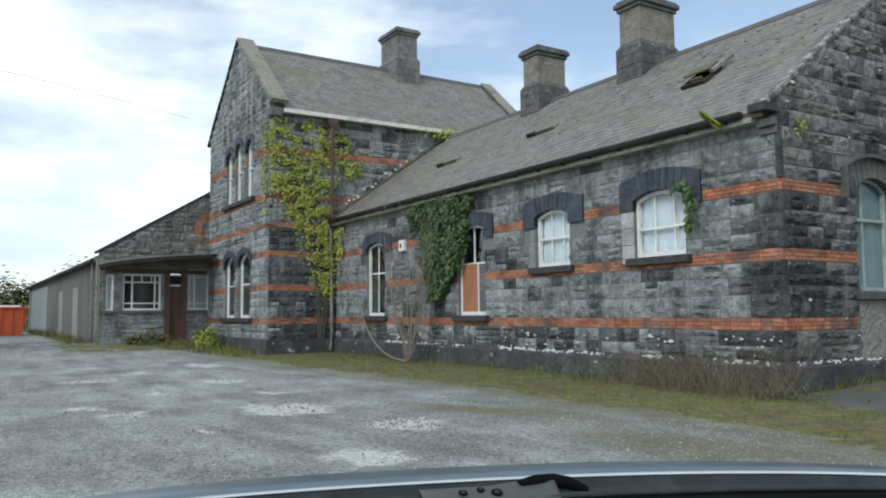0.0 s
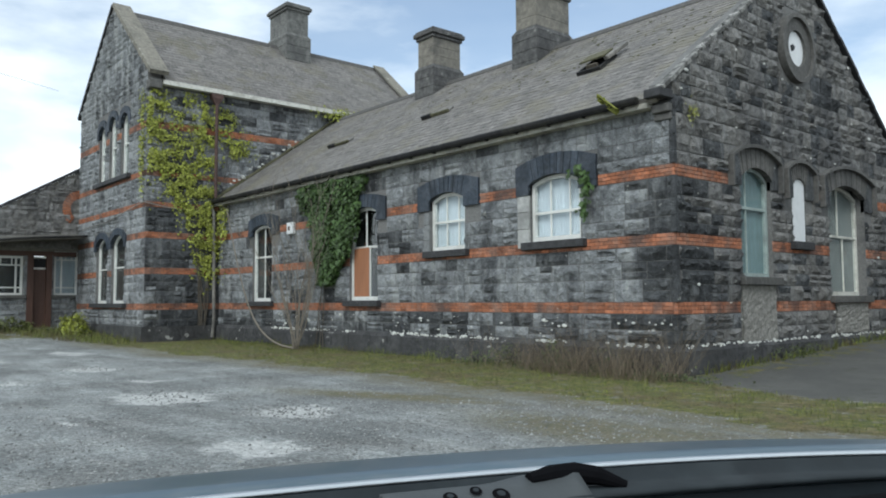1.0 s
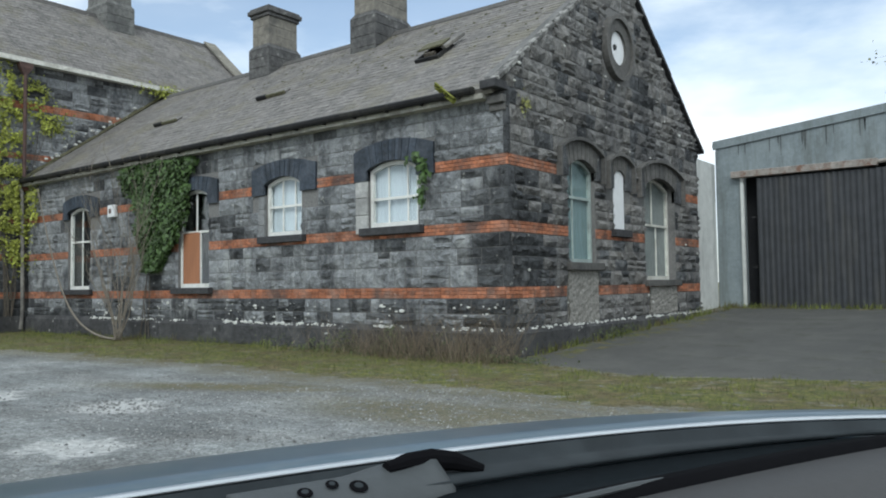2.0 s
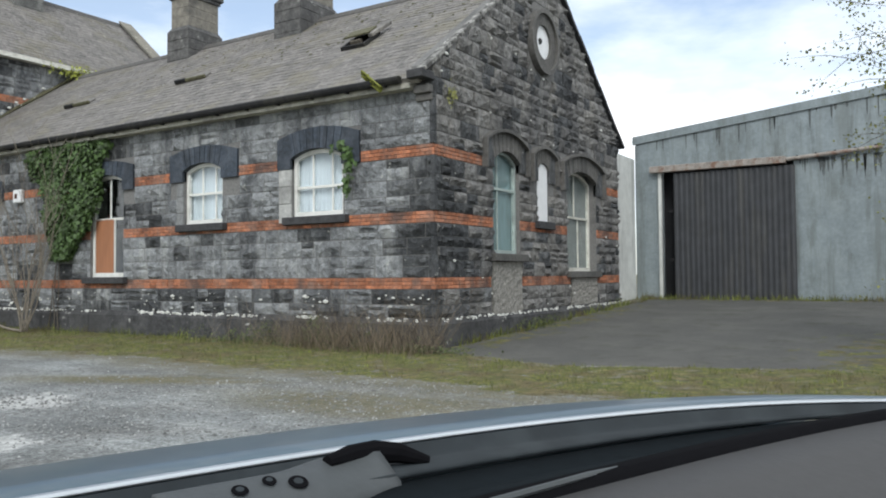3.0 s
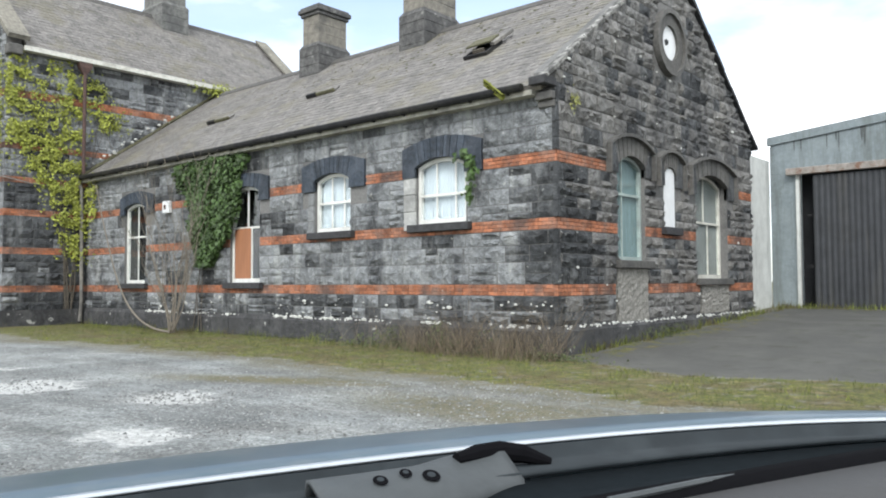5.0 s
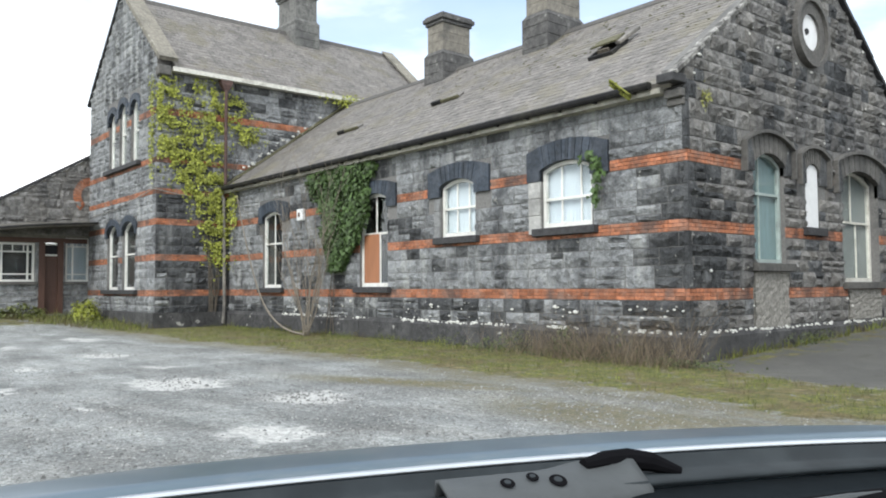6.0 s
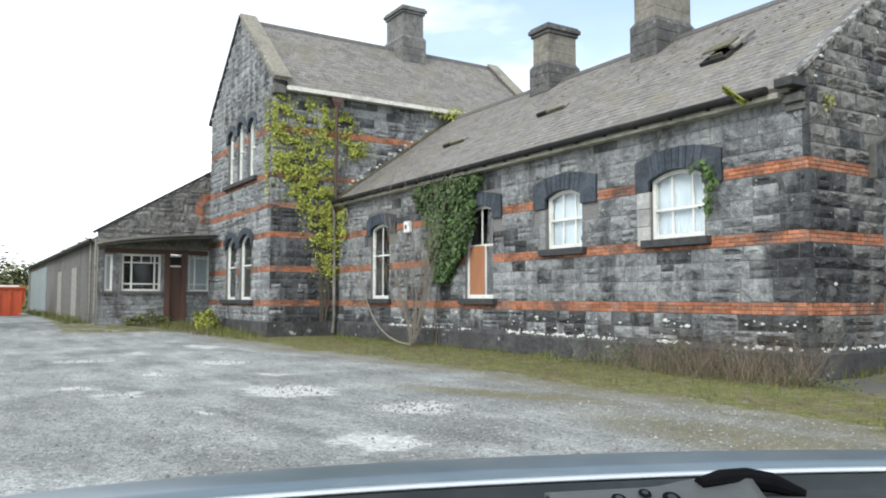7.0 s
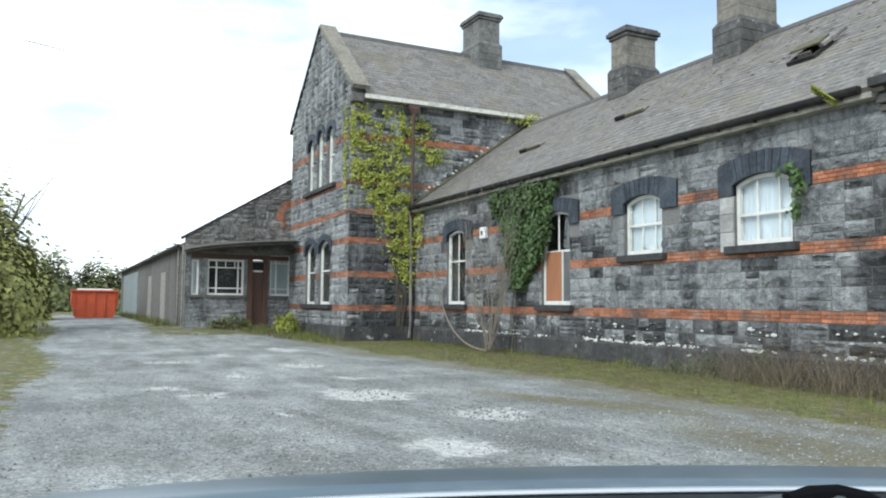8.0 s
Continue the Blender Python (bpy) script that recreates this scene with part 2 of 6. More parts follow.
M["skip_red"] = material("skip_red", (0.55, 0.09, 0.03), 0.55, grain=4, amount=0.15, stain=0.3, stain_color=(0.2, 0.07, 0.03), stain_scale=2, bump=0.1)
M["bark"] = material("bark", (0.11, 0.095, 0.075), 0.95, grain=18, amount=0.35, bump=0.6)
M["leaf_yellow"] = material("leaf_yellow", (0.26, 0.285, 0.045), 0.6, grain=3, amount=0.35, per_island=0.6, bump=0)
M["leaf_ivy"] = material("leaf_ivy", (0.050, 0.090, 0.022), 0.6, grain=3, amount=0.3, per_island=0.5, bump=0)
M["leaf_pale"] = material("leaf_pale", (0.16, 0.17, 0.05), 0.6, grain=3, amount=0.3, per_island=0.4, bump=0)
M["leaf_bush"] = material("leaf_bush", (0.21, 0.215, 0.055), 0.6, grain=0.8, amount=0.4, per_island=0.45, bump=0)
M["leaf_hedge"] = material("leaf_hedge", (0.105, 0.120, 0.038), 0.6, grain=0.8, amount=0.4, per_island=0.45, bump=0)
M["leaf_weed"] = material("leaf_weed", (0.066, 0.082, 0.028), 0.7, grain=2, amount=0.4, per_island=0.5, bump=0)
M["dead_stem"] = material("dead_stem", (0.175, 0.140, 0.098), 0.9, grain=5, amount=0.3, per_island=0.6, bump=0)
M["grass_blade"] = material("grass_blade", (0.130, 0.148, 0.028), 0.7, grain=1.6, amount=0.6, per_island=0.6, stain=0.85, stain_color=(0.110, 0.084, 0.040), stain_scale=0.9, wash=0.7, wash_color=(0.050, 0.066, 0.020), wash_scale=2.2, bump=0)
M["moss"] = material("moss", (0.16, 0.17, 0.03), 0.95, grain=14, amount=0.4, bump=0.6)
M["old_moss"] = material("old_moss", (0.10, 0.095, 0.055), 0.95, grain=12, amount=0.4, bump=0.6, spots=0.5, spot_scale=7)
M["car_paint"] = material("car_paint", (0.10, 0.14, 0.17), 0.32, 0.35, grain=3, amount=0.14, stretch=(1, 1, 1), stain=0.3, stain_color=(0.2, 0.215, 0.22), stain_scale=5, bump=0.0)
M["black_plastic"] = material("black_plastic", (0.008, 0.011, 0.013), 0.85, shine=0.06, grain=40, amount=0.15, bump=0.15)
M["rubber"] = material("rubber", (0.006, 0.006, 0.007), 0.95, shine=0.04, grain=40, amount=0.1, bump=0.05)
M["wiper_grey"] = material("wiper_grey", (0.066, 0.072, 0.074), 0.6, shine=0.3, grain=30, amount=0.1, bump=0.08)
# dark grey plastic; the paler bluish blotches paint reflections on the cowl
M["cowl_grey"] = material("cowl_grey", (0.020, 0.025, 0.028), 0.5, shine=0.25, grain=12, amount=0.25, stain=0.4, stain_color=(0.038, 0.045, 0.048), stain_scale=6, bump=0.06)
M["dash_grey"] = material("dash_grey", (0.050, 0.049, 0.049), 0.75, grain=60, amount=0.06, bump=0.1)
# pale metal that paints the highlight on the bonnet's rear edge
M["edge_highlight"] = material("edge_highlight", (0.55, 0.58, 0.6), 0.25, 0.6, grain=8, amount=0.05, bump=0)


def glass_material():
    m = bpy.data.materials.new("window_glass")
    m.use_nodes = True
    bs = m.node_tree.nodes["Principled BSDF"]
    bs.inputs["Base Color"].default_value = (0.9, 0.95, 0.95, 1)
    bs.inputs["Roughness"].default_value = 0.04
    bs.inputs["Transmission Weight"].default_value = 1.0
    bs.inputs["IOR"].default_value = 1.45
    return m


M["glass"] = glass_material()


def ground_material():
    m = bpy.data.materials.new("worn_yard")
    m.use_nodes = True
    n, l = m.node_tree.nodes, m.node_tree.links
    bs = n["Principled BSDF"]
    bs.inputs["Roughness"].default_value = 0.92
    geo = n.new("ShaderNodeNewGeometry")

    def tex(scale, detail=7, rough_=0.6, st=(1, 1, 1)):
        mp = n.new("ShaderNodeMapping")
        mp.inputs["Scale"].default_value = st
        l.new(geo.outputs["Position"], mp.inputs[0])
        t = n.new("ShaderNodeTexNoise")
        t.inputs["Scale"].default_value, t.inputs["Detail"].default_value, t.inputs["Roughness"].default_value = scale, detail, rough_
        l.new(mp.outputs[0], t.inputs[0])
        return t.outputs["Fac"]

    def ranged(v, a, b, c, d):
        r = n.new("ShaderNodeMapRange")
        for i, q in enumerate((a, b, c, d)):
            r.inputs[i + 1].default_value = q
        l.new(v, r.inputs[0])
        return r.outputs[0]

    def mixed(fac, a, b):
        x = n.new("ShaderNodeMix")
        x.data_type = "RGBA"
        l.new(fac, x.inputs[0])
        for sock, v in ((x.inputs[6], a), (x.inputs[7], b)):
            if isinstance(v, tuple):
                sock.default_value = (*v, 1)
            else:
                l.new(v, sock)
        return x.outputs[2]

    def math2(op, a, b):
        x = n.new("ShaderNodeMath")
        x.operation = op
        for sock, v in ((x.inputs[0], a), (x.inputs[1], b)):
            if isinstance(v, (int, float)):
                sock.default_value = v
            else:
                l.new(v, sock)
        return x.outputs[0]

    att = n.new("ShaderNodeAttribute")
    att.attribute_name = "cover"
    sep = n.new("ShaderNodeSeparateColor")
    l.new(att.outputs["Color"], sep.inputs[0])
    green, tar, pale = sep.outputs[0], sep.outputs[1], sep.outputs[2]
    def scaled(c_, f_):
        x = n.new("ShaderNodeVectorMath")
        x.operation = "SCALE"
        l.new(c_, x.inputs[0])
        l.new(f_, x.inputs["Scale"])
        return x.outputs[0]

    grit = tex(26, 6, 0.85)
    mid = tex(2.2, 6, 0.65)
    col = mixed(ranged(tex(1.1, 6, 0.7), 0.42, 0.62, 0, 1), (0.232, 0.244, 0.240), (0.176, 0.180, 0.173))
    col = scaled(col, ranged(grit, 0.36, 0.64, 0.35, 1.65))
    col = scaled(col, ranged(tex(9, 6, 0.75), 0.36, 0.64, 0.68, 1.32))
    col = scaled(col, ranged(mid, 0.36, 0.64, 0.78, 1.22))
    col = scaled(col, ranged(tex(0.9, 5, 0.6, (0.5, 1.7, 1)), 0.36, 0.64, 0.76, 1.22))
    col = scaled(col, ranged(tex(0.33, 5, 0.6), 0.38, 0.62, 0.80, 1.24))
    col = mixed(ranged(tex(0.55, 7, 0.7, (0.6, 1.5, 1)), 0.54, 0.66, 0, 0.5), col, (0.285, 0.295, 0.29))
    chips = ranged(tex(38, 3, 0.6), 0.66, 0.72, 0, 0.7)
    col = mixed(chips, col, (0.40, 0.40, 0.385))
    soilc = scaled(mixed(ranged(tex(6, 6, 0.7), 0.4, 0.6, 0, 1), (0.105, 0.100, 0.046), (0.150, 0.128, 0.072)), ranged(grit, 0.36, 0.64, 0.5, 1.5))
    col = mixed(math2("MULTIPLY", att.outputs["Alpha"], ranged(tex(3.0, 8, 0.75), 0.32, 0.50, 0, 0.95)), col, soilc)
    tarc = mixed(ranged(tex(26, 6, 0.7), 0.3, 0.7, 0, 1), (0.064, 0.064, 0.059), (0.104, 0.102, 0.094))
    tarc = mixed(ranged(tex(0.8, 5, 0.65), 0.42, 0.62, 0, 0.6), tarc, (0.125, 0.122, 0.110))
    tarc = mixed(ranged(tex(1.7, 6, 0.7), 0.55, 0.66, 0, 0.7), tarc, (0.058, 0.060, 0.042))
    tedge = ranged(math2("ADD", tar, ranged(tex(4.0, 6, 0.7), 0.3, 0.7, -0.35, 0.35)), 0.4, 0.6, 0, 1)
    col = mixed(tedge, col, tarc)
    pfac = ranged(math2("ADD", pale, ranged(tex(2.4, 9, 0.75), 0.3, 0.7, -0.5, 0.5)), 0.36, 0.68, 0, 0.84)
    col = mixed(pfac, col, scaled(mixed(pfac, (0.42, 0.43, 0.42), (0.56, 0.56, 0.54)), ranged(tex(14, 6, 0.8), 0.36, 0.64, 0.55, 1.3)))
    grassc = mixed(ranged(tex(9, 7, 0.7), 0.35, 0.65, 0, 1), (0.050, 0.068, 0.015), (0.190, 0.180, 0.045))
    grassc = mixed(ranged(tex(0.9, 7, 0.75), 0.46, 0.58, 0, 0.8), grassc, (0.115, 0.088, 0.042))
    grassc = mixed(ranged(tex(2.6, 7, 0.7), 0.52, 0.64, 0, 0.7), grassc, (0.060, 0.078, 0.020))
    grassc = mixed(ranged(tex(3.8, 8, 0.8), 0.53, 0.62, 0, 0.8), grassc, (0.050, 0.042, 0.028))
    grassc = mixed(ranged(tex(1.9, 6, 0.7), 0.56, 0.66, 0, 0.8), grassc, (0.20, 0.165, 0.085))
    grassc = scaled(grassc, ranged(tex(30, 6, 0.85), 0.36, 0.64, 0.4, 1.6))
    grassc = scaled(grassc, ranged(tex(5, 6, 0.75), 0.36, 0.64, 0.65, 1.35))
    gsum = math2("ADD", green, ranged(tex(2.4, 8, 0.75), 0.3, 0.7, -0.95, 0.62))
    gfac = ranged(gsum, 0.42, 0.60, 0, 1)
    col = mixed(gfac, col, grassc)
    l.new(col, bs.inputs["Base Color"])
    b = n.new("ShaderNodeBump")
    b.inputs["Strength"].default_value, b.inputs["Distance"].default_value = 0.8, 0.02
    l.new(math2("ADD", grit, math2("MULTIPLY", mid, 0.8)), b.inputs["Height"])
    l.new(b.outputs[0], bs.inputs["Normal"])
    return m


M["ground"] = ground_material()

# ---------------------------------------------------------------- mesh helpers


def mesh_from(name, verts, faces, mat, smooth=False):
    me = bpy.data.meshes.new(name)
    me.from_pydata([tuple(v) for v in verts], [], faces)
    me.materials.append(M[mat])
    if smooth:
        me.shade_smooth()
    me.update()
    return me


def part(name, bm, mat, parent=None, label="", smooth=False):
    me = bpy.data.meshes.new(name)
    bmesh.ops.recalc_face_normals(bm, faces=bm.faces)
    bm.to_mesh(me)
    bm.free()
    me.materials.append(M[mat])
    if smooth:
        me.shade_smooth()
    ob = new(name, me)
    ob.parent = parent
    if label:
        ob["label"] = label
    return ob


def box_bm(bm, x0, x1, y0, y1, z0, z1, m=None, bevel=0.0):
    made = bmesh.ops.create_cube(bm, size=1.0)["verts"]
    t = Matrix.Translation(((x0 + x1) / 2, (y0 + y1) / 2, (z0 + z1) / 2)) @ Matrix.Diagonal((x1 - x0, y1 - y0, z1 - z0, 1))
    bmesh.ops.transform(bm, matrix=(m @ t) if m else t, verts=made)
    if bevel:
        edges = list({e for v in made for e in v.link_edges})
        bmesh.ops.bevel(bm, geom=edges, offset=bevel, segments=1, affect="EDGES")


def box(name, x0, x1, y0, y1, z0, z1, mat, parent=None, label="", bevel=0.0, m=None):
    bm = bmesh.new()
    box_bm(bm, x0, x1, y0, y1, z0, z1, m, bevel)
    return part(name, bm, mat, parent, label)


def empty(name, label, category, group="", kind=""):
    return tagged(new(name), label, category, group, kind)


def prism_bm(bm, pts, frame_, d0, d1):
    """Extrudes a (u, z) polygon from depth d0 to d1 along the wall frame's normal."""
    a = [bm.verts.new(frame_ @ Vector((u, d0, z))) for u, z in pts]
    b = [bm.verts.new(frame_ @ Vector((u, d1, z))) for u, z in pts]
    bm.faces.new(a)
    bm.faces.new(b[::-1])
    k = len(pts)
    for i in range(k):
        bm.faces.new((a[i], b[i], b[(i + 1) % k], a[(i + 1) % k]))


def tube_bm(bm, points, radii, sides=8):
    rings = []
    for i, p in enumerate(points):
        p = Vector(p)
        a, c = Vector(points[max(0, i - 1)]), Vector(points[min(len(points) - 1, i + 1)])
        q = (c - a).normalized().to_track_quat("Z", "Y")
        r = radii[i] if isinstance(radii, (list, tuple)) else radii
        rings.append([bm.verts.new(p + q @ Vector((r * math.cos(2 * math.pi * k / sides), r * math.sin(2 * math.pi * k / sides), 0))) for k in range(sides)])
    for r0, r1 in zip(rings, rings[1:]):
        for k in range(sides):
            bm.faces.new((r0[k], r0[(k + 1) % sides], r1[(k + 1) % sides], r1[k]))
    bm.faces.new(rings[0][::-1])
    bm.faces.new(rings[-1])


def wall_frame(ox, oy, ux, uy):
    """u runs along the wall, local -y (depth below zero) looks outwards, z up."""
    u = Vector((ux, uy, 0)).normalized()
    back = Vector((-u.y, u.x, 0))
    m = Matrix((( u.x, back.x, 0, ox), (u.y, back.y, 0, oy), (0, 0, 1, 0), (0, 0, 0, 1)))
    return m


def backing(name, fr, u0, u1, z0, z1, holes, thick, mat, parent, rake=None):
    """The wall's core, with its openings cut right through. rake: (u, z) points of a gable above z1."""
    bm = bmesh.new()
    us = sorted({u0, u1, *[h[0] for h in holes], *[h[1] for h in holes]})
    zs = sorted({z0, z1, *[h[2] for h in holes], *[h[3] for h in holes]})
    vs = {}

    def at(i, j, k):
        if (i, j, k) not in vs:
            vs[i, j, k] = bm.verts.new(fr @ Vector((us[i], thick * k, zs[j])))
        return vs[i, j, k]

    def solid(i, j):
        if not (0 <= i < len(us) - 1 and 0 <= j < len(zs) - 1):
            return False
        mu, mz = (us[i] + us[i + 1]) / 2, (zs[j] + zs[j + 1]) / 2
        return not any(h[0] < mu < h[1] and h[2] < mz < h[3] for h in holes)

    for i in range(len(us) - 1):
        for j in range(len(zs) - 1):
            if not solid(i, j):
                continue
            for k in (0, 1):
                bm.faces.new((at(i, j, k), at(i + 1, j, k), at(i + 1, j + 1, k), at(i, j + 1, k)))
            for di, dj, e in ((-1, 0, ((i, j), (i, j + 1))), (1, 0, ((i + 1, j), (i + 1, j + 1))), (0, -1, ((i, j), (i + 1, j))), (0, 1, ((i, j + 1), (i + 1, j + 1)))):
                if not solid(i + di, j + dj):
                    (a, b), (c, d) = e
                    bm.faces.new((at(a, b, 0), at(c, d, 0), at(c, d, 1), at(a, b, 1)))
    if rake:
        prism_bm(bm, rake, fr, 0, thick)
        bmesh.ops.remove_doubles(bm, verts=bm.verts, dist=1e-4)
    return part(name, bm, mat, parent)


def pillow(w, h, d, rng, rough=1.0):
    """A rock-faced block: a pitched margin round an uneven, broken face; origin at its lower left, outwards is -y."""
    e = min(0.03, w * 0.16, h * 0.16)
    v = [(0, 0, 0), (w, 0, 0), (w, 0, h), (0, 0, h)]
    us, zs = (0.0, 0.22, 0.5, 0.78, 1.0), (0.0, 0.34, 0.68, 1.0)
    lean, tilt = rng.uniform(-0.4, 0.4), rng.uniform(-0.2, 0.6)
    k = e * 0.35
    for b in zs:
        for a in us:
            edge = a in (0.0, 1.0) or b in (0.0, 1.0)
            out = d * (0.36 + rng.uniform(-0.2, 0.15) if edge else 1.0 + rng.uniform(-0.6, 0.6) * rough)
            out *= 1 + lean * (a - 0.5) + tilt * (b - 0.5)
            if edge:
                ju, jz = rng.uniform(-1, 1) * e * 0.35, rng.uniform(-1, 1) * e * 0.35
            else:
                ju, jz = rng.uniform(-0.09, 0.09) * w, rng.uniform(-0.10, 0.10) * h
            v.append((k + (w - 2 * k) * a + ju, -out, k + (h - 2 * k) * b + jz))
    f = []
    for r in range(3):
        for c in range(4):
            q = 4 + r * 5 + c
            f += [(q, q + 1, q + 6), (q, q + 6, q + 5)] if (r + c) % 2 else [(q, q + 1, q + 5), (q + 1, q + 6, q + 5)]
    f += [(0, 1, 8, 7, 6, 5, 4), (1, 2, 23, 18, 13, 8), (2, 3, 19, 20, 21, 22, 23), (3, 0, 4, 9, 14, 19)]
    return v, f


def brick_block(w, h, d, rng, rough=1.0):
    e = 0.006
    v = [(0, 0, 0), (w, 0, 0), (w, 0, h), (0, 0, h), (e, -d, e), (w - e, -d, e), (w - e, -d, h - e), (e, -d, h - e)]
    f = [(i, (i + 1) % 4, 4 + (i + 1) % 4, 4 + i) for i in range(4)] + [(4, 5, 6, 7)]
    return v, f


def courses(z0, z1, bands, height):
    """Rows of (z0, z1, kind) between the brick bands."""
    out, low = [], z0
    for b0, b1 in [b for b in bands if b[0] < z1 and b[0] >= z0] + [(z1, z1)]:
        n_ = max(1, round((b0 - low) / height))
        wts = [1.0 + 0.28 * math.sin(7.3 * i + 11.0 * low) for i in range(n_)]
        cuts = [sum(wts[:i]) / sum(wts) for i in range(n_ + 1)]
        for i in range(n_):
            if b0 - low > 0.03:
                out.append((low + (b0 - low) * cuts[i], low + (b0 - low) * cuts[i + 1], "stone"))
        if b1 > b0:
            k = 3
            out += [(b0 + (b1 - b0) * i / k, b0 + (b1 - b0) * (i + 1) / k, "brick") for i in range(k)]
        low = b1
    return out


def facing(parent, fr, span, z0, z1, bands, height, holes, mats, single=None, seed=1, depth=0.05, lengths=(0.26, 0.78), sooty=None):
    """Lays stones and bricks course by course over a wall. span(z) gives its ends at a height; single(u, z): built as an object of its own."""
    rng = random.Random(seed)
    joined = {"stone": ([], []), "brick": ([], []), "sooty": ([], [])}
    pool = {}
    inv = fr
    for c0, c1, kind in courses(z0, z1, bands, height):
        a, b = span((c0 + c1) / 2)
        h = c1 - c0
        j = 0.014 if kind == "stone" else 0.004
        u = a - (rng.uniform(0, 0.3) if kind == "stone" else (0.11 if int(c0 * 40) % 2 else 0))
        while u < b:
            w = rng.uniform(*lengths) if kind == "stone" else 0.225
            spans = [(max(u, a), min(u + w, b))]
            u += w
            for ho in holes:
                if c1 > ho[2] + 0.02 and c0 < ho[3] - 0.02:
                    nxt = []
                    for s0, s1 in spans:
                        if s1 <= ho[0] or s0 >= ho[1]:
                            nxt.append((s0, s1))
                        else:
                            if ho[0] > s0:
                                nxt.append((s0, ho[0]))
                            if ho[1] < s1:
                                nxt.append((ho[1], s1))
                    spans = nxt
            parts_ = []
            for s0, s1 in spans:
                if s1 - s0 < 0.05:
                    continue
                if kind == "stone" and h > 0.25 and rng.random() < 0.3:
                    cut = h * rng.choice((0.42, 0.5, 0.58))
                    parts_ += [(s0, s1, c0, cut), (s0, s1, c0 + cut, h - cut)]
                else:
                    parts_.append((s0, s1, c0, h))
            for s0, s1, z_low, hh in parts_:
                d = depth * rng.uniform(0.55, 1.25) if kind == "stone" else rng.uniform(0.012, 0.02)
                mid = ((s0 + s1) / 2, z_low + hh / 2)
                dark = kind == "stone" and sooty is not None and rng.random() < sooty(*mid)
                if single and single(*mid):
                    # alike pieces share a mesh: sizes are sorted into a few classes
                    key = (kind, round((s1 - s0) / 0.04), round(hh, 3), rng.randrange(4), dark)
                    if key not in pool:
                        v, f = (pillow if kind == "stone" else brick_block)(s1 - s0 - j, hh - j, d, rng)
                        pool[key] = (mesh_from(kind, v, f, "sooty_stone" if dark else mats[kind][0]), s1 - s0)
                    me, w0 = pool[key]
                    ob = new(kind, me)
                    ob.parent = parent
                    ob.matrix_basis = inv @ Matrix.Translation((s0, 0, z_low)) @ Matrix.Diagonal(((s1 - s0) / w0, 1, 1, 1))
                else:
                    v, f = (pillow if kind == "stone" else brick_block)(s1 - s0 - j, hh - j, d, rng)
                    V, F = joined["sooty" if dark else kind]
                    k = len(V)
                    V += [fr @ Vector((p[0] + s0, p[1], p[2] + z_low)) for p in v]
                    F += [tuple(q + k for q in face) for face in f]
    for kind, (V, F) in joined.items():
        if V:
            ob = new("stonework" if kind == "sooty" else kind + "work", mesh_from(kind + "work", V, F, "sooty_joined" if kind == "sooty" else mats[kind][1]))
            ob.parent = parent
            tagged(ob, kind="stuff")


def arc(u0, u1, spring, crown, n_=12):
    """Points of a segmental arch from left to right."""
    w, r = (u1 - u0) / 2, crown - spring
    R_ = (w * w + r * r) / (2 * r)
    c, a = crown - R_, math.asin(w / R_)
    return [((u0 + u1) / 2 + R_ * math.sin(-a + 2 * a * i / n_), c + R_ * math.cos(-a + 2 * a * i / n_)) for i in range(n_ + 1)]


def arch(parent, fr, u0, u1, spring, crown, o0, o1, ospring, ocrown, foot, mat, n_=15, proud=0.07, hood=False, spring_mat=None):
    """Voussoirs round a segmental head, with a block at each end."""
    root = new("arch")
    root.parent = parent
    inner, outer = arc(u0, u1, spring, crown, n_), arc(o0, o1, ospring, ocrown, 24)

    def top(u):
        for (a, za), (b, zb) in zip(outer, outer[1:]):
            if a <= u <= b:
                return za + (zb - za) * (u - a) / (b - a)
        return ospring

    e = min(0.14, (u0 - o0) * 0.6)
    cap = [(u0 - e + (u1 - u0 + 2 * e) * i / n_,) for i in range(n_ + 1)]
    cap = [(u, top(u)) for (u,) in cap]
    for i in range(n_):
        bm = bmesh.new()
        g = 0.005
        prism_bm(bm, [(inner[i][0] + g, inner[i][1]), (inner[i + 1][0] - g, inner[i + 1][1]), (cap[i + 1][0] - g, cap[i + 1][1]), (cap[i][0] + g, cap[i][1])], fr, -proud - 0.008 * (i % 2), 0.08)
        part("voussoir", bm, mat, root)
    for side in (0, 1):
        bm = bmesh.new()
        if side == 0:
            pts = [(o0, foot), (u0, foot), inner[0], cap[0], (o0, outer[0][1])]
        else:
            pts = [(u1, foot), (o1, foot), (o1, outer[-1][1]), cap[-1], inner[-1]]
        prism_bm(bm, pts, fr, -proud, 0.08)
        part("springer", bm, spring_mat or mat, root)
    if hood:
        bm = bmesh.new()
        o2 = arc(o0 - 0.055, o1 + 0.055, ospring + 0.02, ocrown + 0.075, n_)
        prism_bm(bm, [(o0, foot - 0.05)] + outer + [(o1, foot - 0.05), (o1 + 0.055, foot - 0.05)] + o2[::-1] + [(o0 - 0.055, foot - 0.05)], fr, -0.15, 0.02)
        part("hood_mould", bm, mat, root)
    return root


